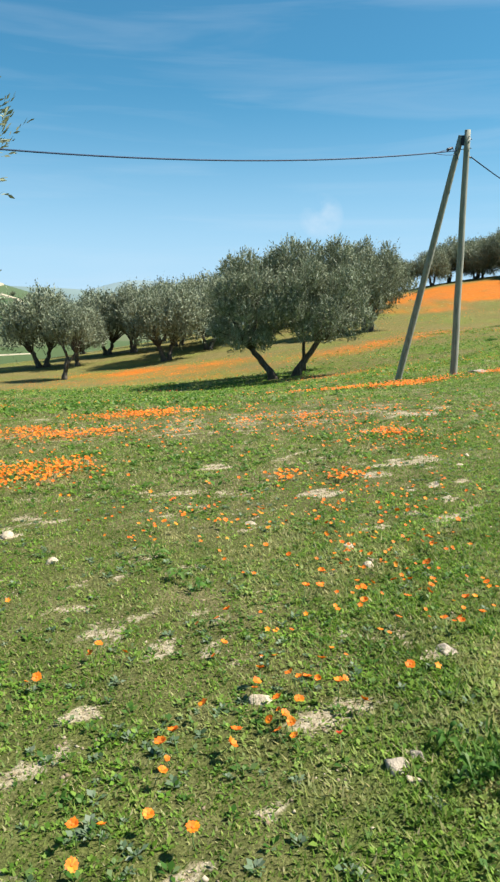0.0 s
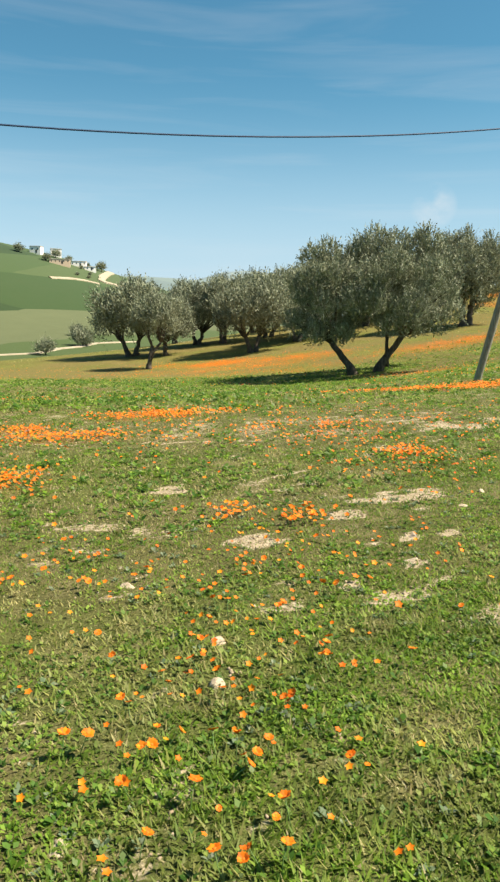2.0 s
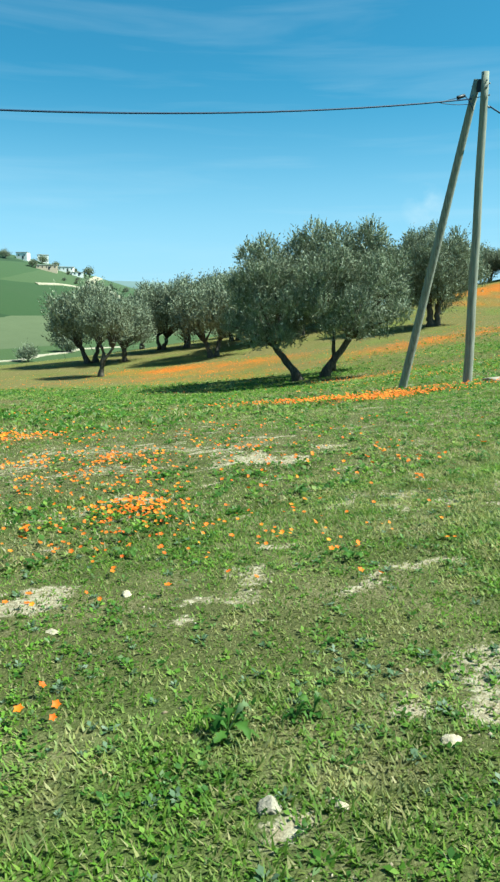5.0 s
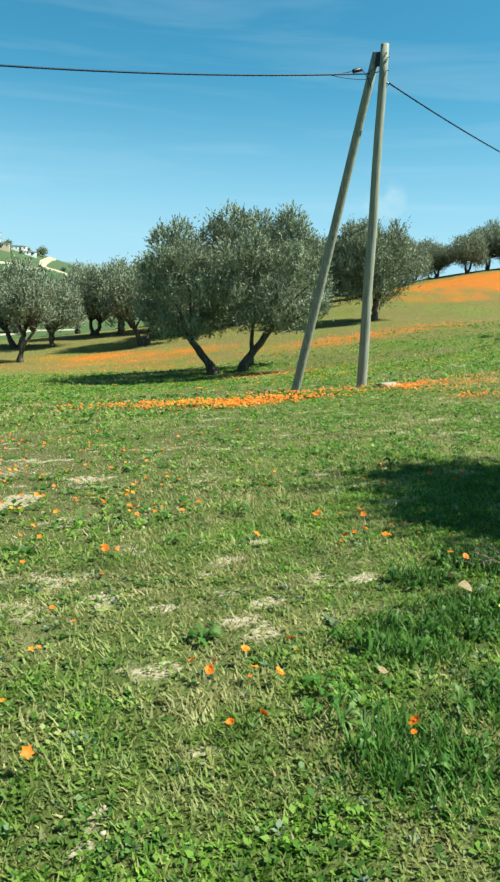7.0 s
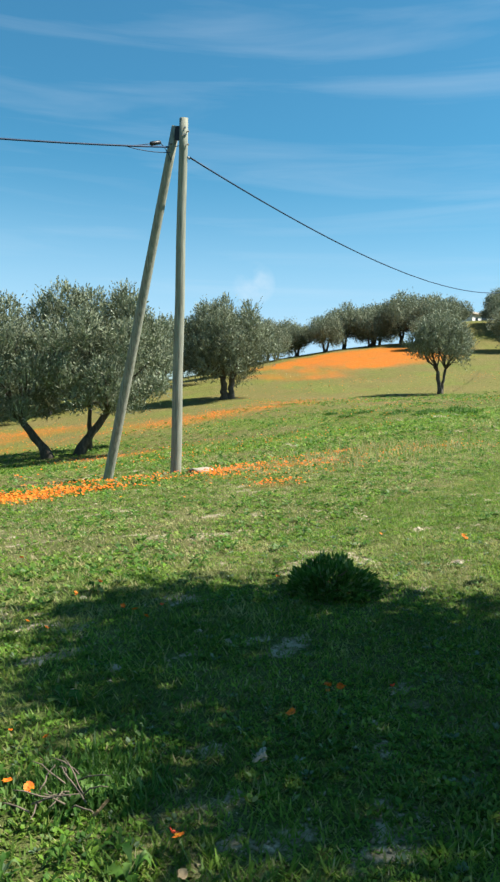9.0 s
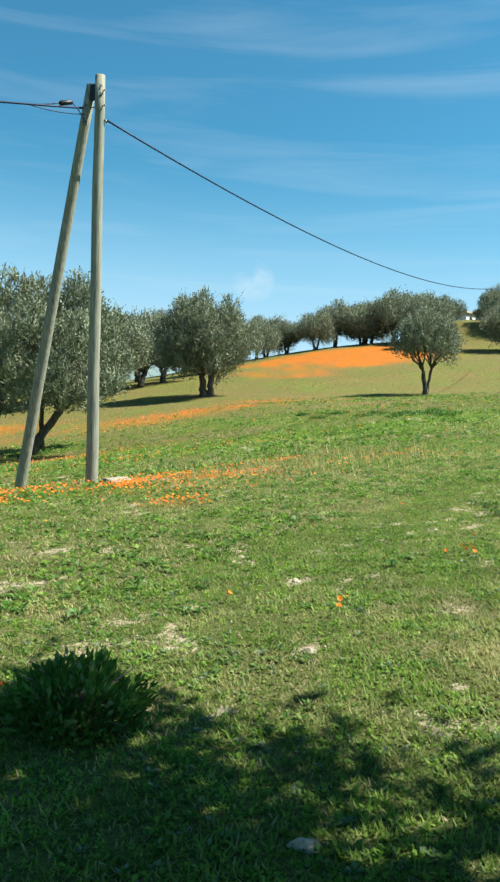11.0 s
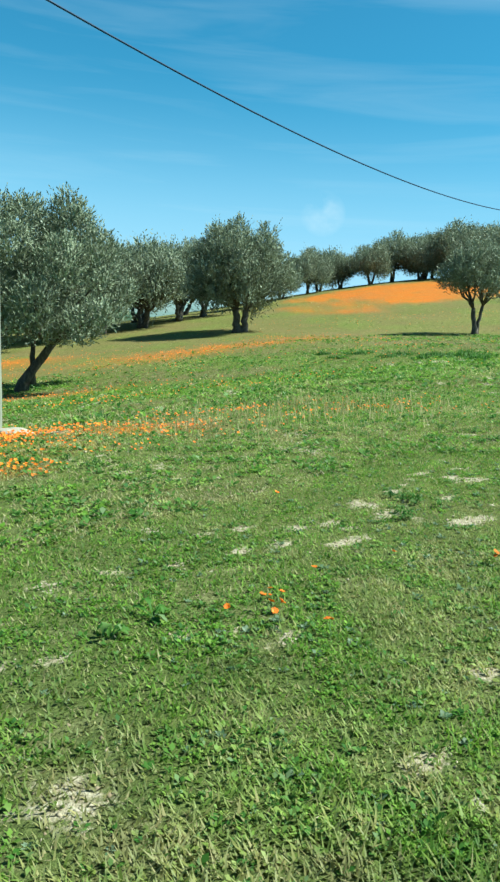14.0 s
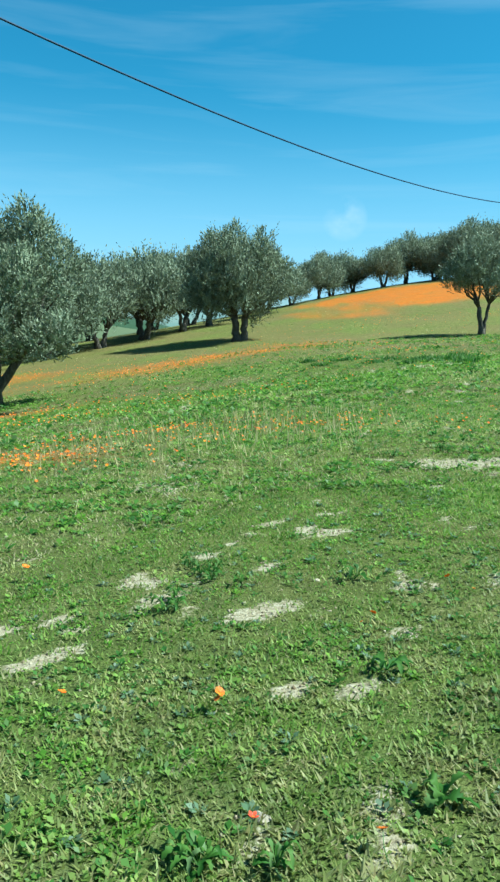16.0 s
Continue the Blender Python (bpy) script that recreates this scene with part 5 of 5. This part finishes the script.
# a row of rank weeds across the slope
for k, (x, y) in enumerate([(13.4, 42.9), (13.8, 41.0), (14.6, 42.2), (15.0, 42.1), (15.5, 40.1), (16.2, 40.6), (16.4, 38.7), (17.1, 39.8), (17.4, 38.8), (18.1, 38.9), (18.1, 37.4)]):
    blades("weed_clump", 260, (x, y, 0.35 + 0.1 * (k % 3)), 0.26 + 0.05 * (k % 2), 0.05, 0.55, M_WEED, "rank clump of dark green weeds on the slope")


# clods and crumbs on the bare soil
def crumbs(n, zone, size):
    x, y = meadow(n, *zone)
    ok = rng.rand(n) < bare(x, y)
    x, y = x[ok], y[ok]
    m = len(x)
    mid = np.stack([x, y, height(x, y)], -1)
    r = size * rng.uniform(0.3, 1.0, m) ** 2
    corner = np.array([(1, 0, 0), (0, 1, 0), (-1, 0, 0), (0, -1, 0), (0.2, 0.1, 0.7), (0, 0, -0.5)])
    v = (mid[:, None] + (corner + rng.normal(0, 0.25, (m, 6, 3))) * r[:, None, None]).reshape(-1, 3)
    f = np.array([(0, 1, 4), (1, 2, 4), (2, 3, 4), (3, 0, 4), (1, 0, 5), (2, 1, 5), (3, 2, 5), (0, 3, 5)])
    q = (np.arange(m)[:, None, None] * 6 + f).reshape(-1, 3)
    return tagged(new("soil_crumbs", sheet("soil_crumbs", v, q, M_CRUMB, shade=False)), "pale clods and crumbs of dry soil on bare patches", "soil", kind="stuff")


M_CRUMB = leafy("dry_soil_clods", [(0.0, (0.150, 0.112, 0.068)), (0.5, (0.258, 0.204, 0.136)), (1.0, (0.354, 0.299, 0.218))], 0.95, 0.0, 0.1)
crumbs(90000, NEAR, 0.014)
crumbs(30000, MID, 0.022)


# ---- leafy plants that stand out ----
def leafy_plant(seed, leaves, length, width, up):
    """A bunch of stalked, lobed leaves, each arched over."""
    r = random.Random(seed)
    meshes = []
    for k in range(leaves):
        bm = bmesh.new()
        a, n = 2.4 * k + r.uniform(-0.4, 0.4), 9
        ln, w, rise = length * r.uniform(0.5, 1.2), width * r.uniform(0.7, 1.25), up * r.uniform(0.2, 1.5)
        twist, roll = r.uniform(-0.5, 0.5), r.uniform(-0.5, 0.5)
        rows = []
        for i in range(n + 1):
            t = i / n
            d = ln * t
            z = rise * math.sin(math.pi * min(t * r.uniform(0.78, 0.86), 1)) + 0.01
            half = 0.0025 if t < 0.2 else w * math.sin(math.pi * (t - 0.2) / 0.84) ** 0.7 * (0.55 if i % 2 else 1.0) * r.uniform(0.85, 1.15) * 0.5
            c, s = math.cos(a + twist * t), math.sin(a + twist * t)
            rows.append([bm.verts.new((c * (d + f) - s * e, s * (d + f) + c * e, z + abs(e) * 0.35 + e * roll)) for e, f in ((-half, half * 0.35), (0, 0), (half, half * 0.35))])
        for p, q in zip(rows, rows[1:]):
            for j in range(2):
                bm.faces.new((p[j], p[j + 1], q[j + 1], q[j])).smooth = True
        meshes.append(bm)
    return meshes


def plant(x, y, seed, leaves, length, width, up, label):
    t = thing("leafy_plant", ground_pose(x, y, seed * 40), label, "plant", "leafy plants in the grass")
    for bm in leafy_plant(seed, leaves, length, width, up):
        part("leaf", bm, M_WEED, t)
    return t


prng = random.Random(31)
# middle, spread and number of the weed clumps
seed = 0
for x, y, r, n in [(5.7, 9.45, 0.2, 11), (6.05, 9.72, 0.16, 9), (6.35, 10.5, 0.22, 15), (5.65, 8.55, 0.18, 9), (6.08, 8.95, 0.16, 8), (5.87, 10.22, 0.1, 5), (0.88, 2.15, 0.14, 8), (2.87, 5.05, 0.14, 8), (3.27, 5.25, 0.14, 8), (3.17, 6.59, 0.12, 3), (0.9, 8.27, 0.1, 4),
                   (11.88, 18.16, 0.16, 7), (11.72, 17.7, 0.08, 3), (12.0, 15.8, 0.08, 4), (13.75, 22.1, 0.3, 5), (9.05, 20.0, 0.3, 4)]:
    for _ in range(n):
        seed += 1
        plant(x + prng.gauss(0, r), y + prng.gauss(0, r), seed, prng.randrange(10, 15), prng.uniform(0.045, 0.085), prng.uniform(0.014, 0.026), prng.uniform(0.03, 0.065), "clump of lobed dark green weed leaves in the grass")
for k in range(34):
    x = prng.uniform(-1, 14)
    plant(x, 14 * min(max(x / 12.3, 0), 1) + prng.uniform(2, 7), 60 + k, prng.randrange(7, 11), prng.uniform(0.07, 0.12), prng.uniform(0.03, 0.045), prng.uniform(0.03, 0.06), "small rosette of broad green leaves in the grass")


# ---- the low bush, dead twigs and fallen leaves ----
def bush(x, y, r, h, n, seed, mat, label):
    t = thing("bush", ground_pose(x, y), label, "bush")
    g = np.random.RandomState(seed)
    for k in range(14):
        a, q = k * 2.4, g.uniform(0.3, 0.9)
        bm = bmesh.new()
        tube(bm, bend((0, 0, -0.03), (math.cos(a) * r * q, math.sin(a) * r * q, h * g.uniform(0.6, 1.0)), 0.03, 4, k, 0.02), [0.008, 0.006, 0.005, 0.004, 0.002], 5)
        part("stem", bm, M_TWIG, t)
    d = unit(g.normal(size=(n, 3)))
    d[:, 2] = np.abs(d[:, 2])
    p = d * np.array([r, r, h]) * (0.55 + 0.75 * fbm(N1, d[:, 0] * 3 + 9, d[:, 1] * 3 + d[:, 2] * 2 + 9, 1.0, 2))[:, None] * (g.uniform(0.35, 1.0, n) ** 0.5)[:, None]
    w = unit(d + g.normal(0, 0.5, (n, 3)) + np.array([0, 0, 0.5]))
    ln = g.uniform(0.03, 0.07, n)
    v, q = leaf_quads(p, w, unit(g.normal(size=(n, 3))), ln, ln * 0.35)
    part("foliage", sheet("foliage", v, q, mat, shade=False), mat, t)
    return t


bush(7.75, 13.05, 0.42, 0.25, 3600, 3, M_WEED, "low dense green bush in the shade of the olive")


def twigs(x, y, n, seed):
    t = thing("dead_branch", ground_pose(x, y), "pile of dead grey-brown twigs among the weeds", "branch")
    r = random.Random(seed)
    for k in range(n):
        a, ln = r.uniform(0, 6.28), r.uniform(0.08, 0.18)
        bm = bmesh.new()
        s = Vector((r.uniform(-0.1, 0.1), r.uniform(-0.1, 0.1), 0.03 + r.uniform(0, 0.06)))
        tube(bm, bend(s, s + Vector((math.cos(a) * ln, math.sin(a) * ln, r.uniform(-0.02, 0.09))), 0.01, 4, k, 0.008), [0.0035, 0.003, 0.003, 0.0025, 0.0015], 5)
        part("twig", bm, M_TWIG, t)


twigs(6.27, 10.38, 16, 2)
twigs(7.8, 12.9, 8, 4)
for k, (x, y, s, turn) in enumerate([(6.04, 9.96, 0.11, 40), (6.0, 10.12, 0.06, 120), (6.42, 10.28, 0.07, 200), (5.55, 9.05, 0.05, 10), (6.7, 9.9, 0.06, 70)]):
    bm = bmesh.new()
    rows = []
    for i in range(6):
        u = i / 5
        half = 0.27 * math.sin(math.pi * (0.1 + 0.85 * u))
        rows.append([bm.verts.new((u - 0.5, e, 0.12 * math.sin(3 * u + k) + f)) for e, f in ((-half, 0.10), (0, 0), (half, 0.13))])
    for p, q in zip(rows, rows[1:]):
        for j in range(2):
            bm.faces.new((p[j], p[j + 1], q[j + 1], q[j])).smooth = True
    bmesh.ops.solidify(bm, geom=bm.faces[:], thickness=0.012)
    me = bpy.data.meshes.new("fallen_leaf")
    bm.to_mesh(me)
    bm.free()
    me.materials.append(M_DEADLEAF)
    o = new("fallen_leaf", me)
    o.matrix_basis = ground_pose(x, y, turn, 0.06) @ pose(0, 0, 0, 40, 25) @ Matrix.Scale(s, 4)
    tagged(o, "curled dry brown leaf lying on the weeds", "leaf", "fallen leaves")
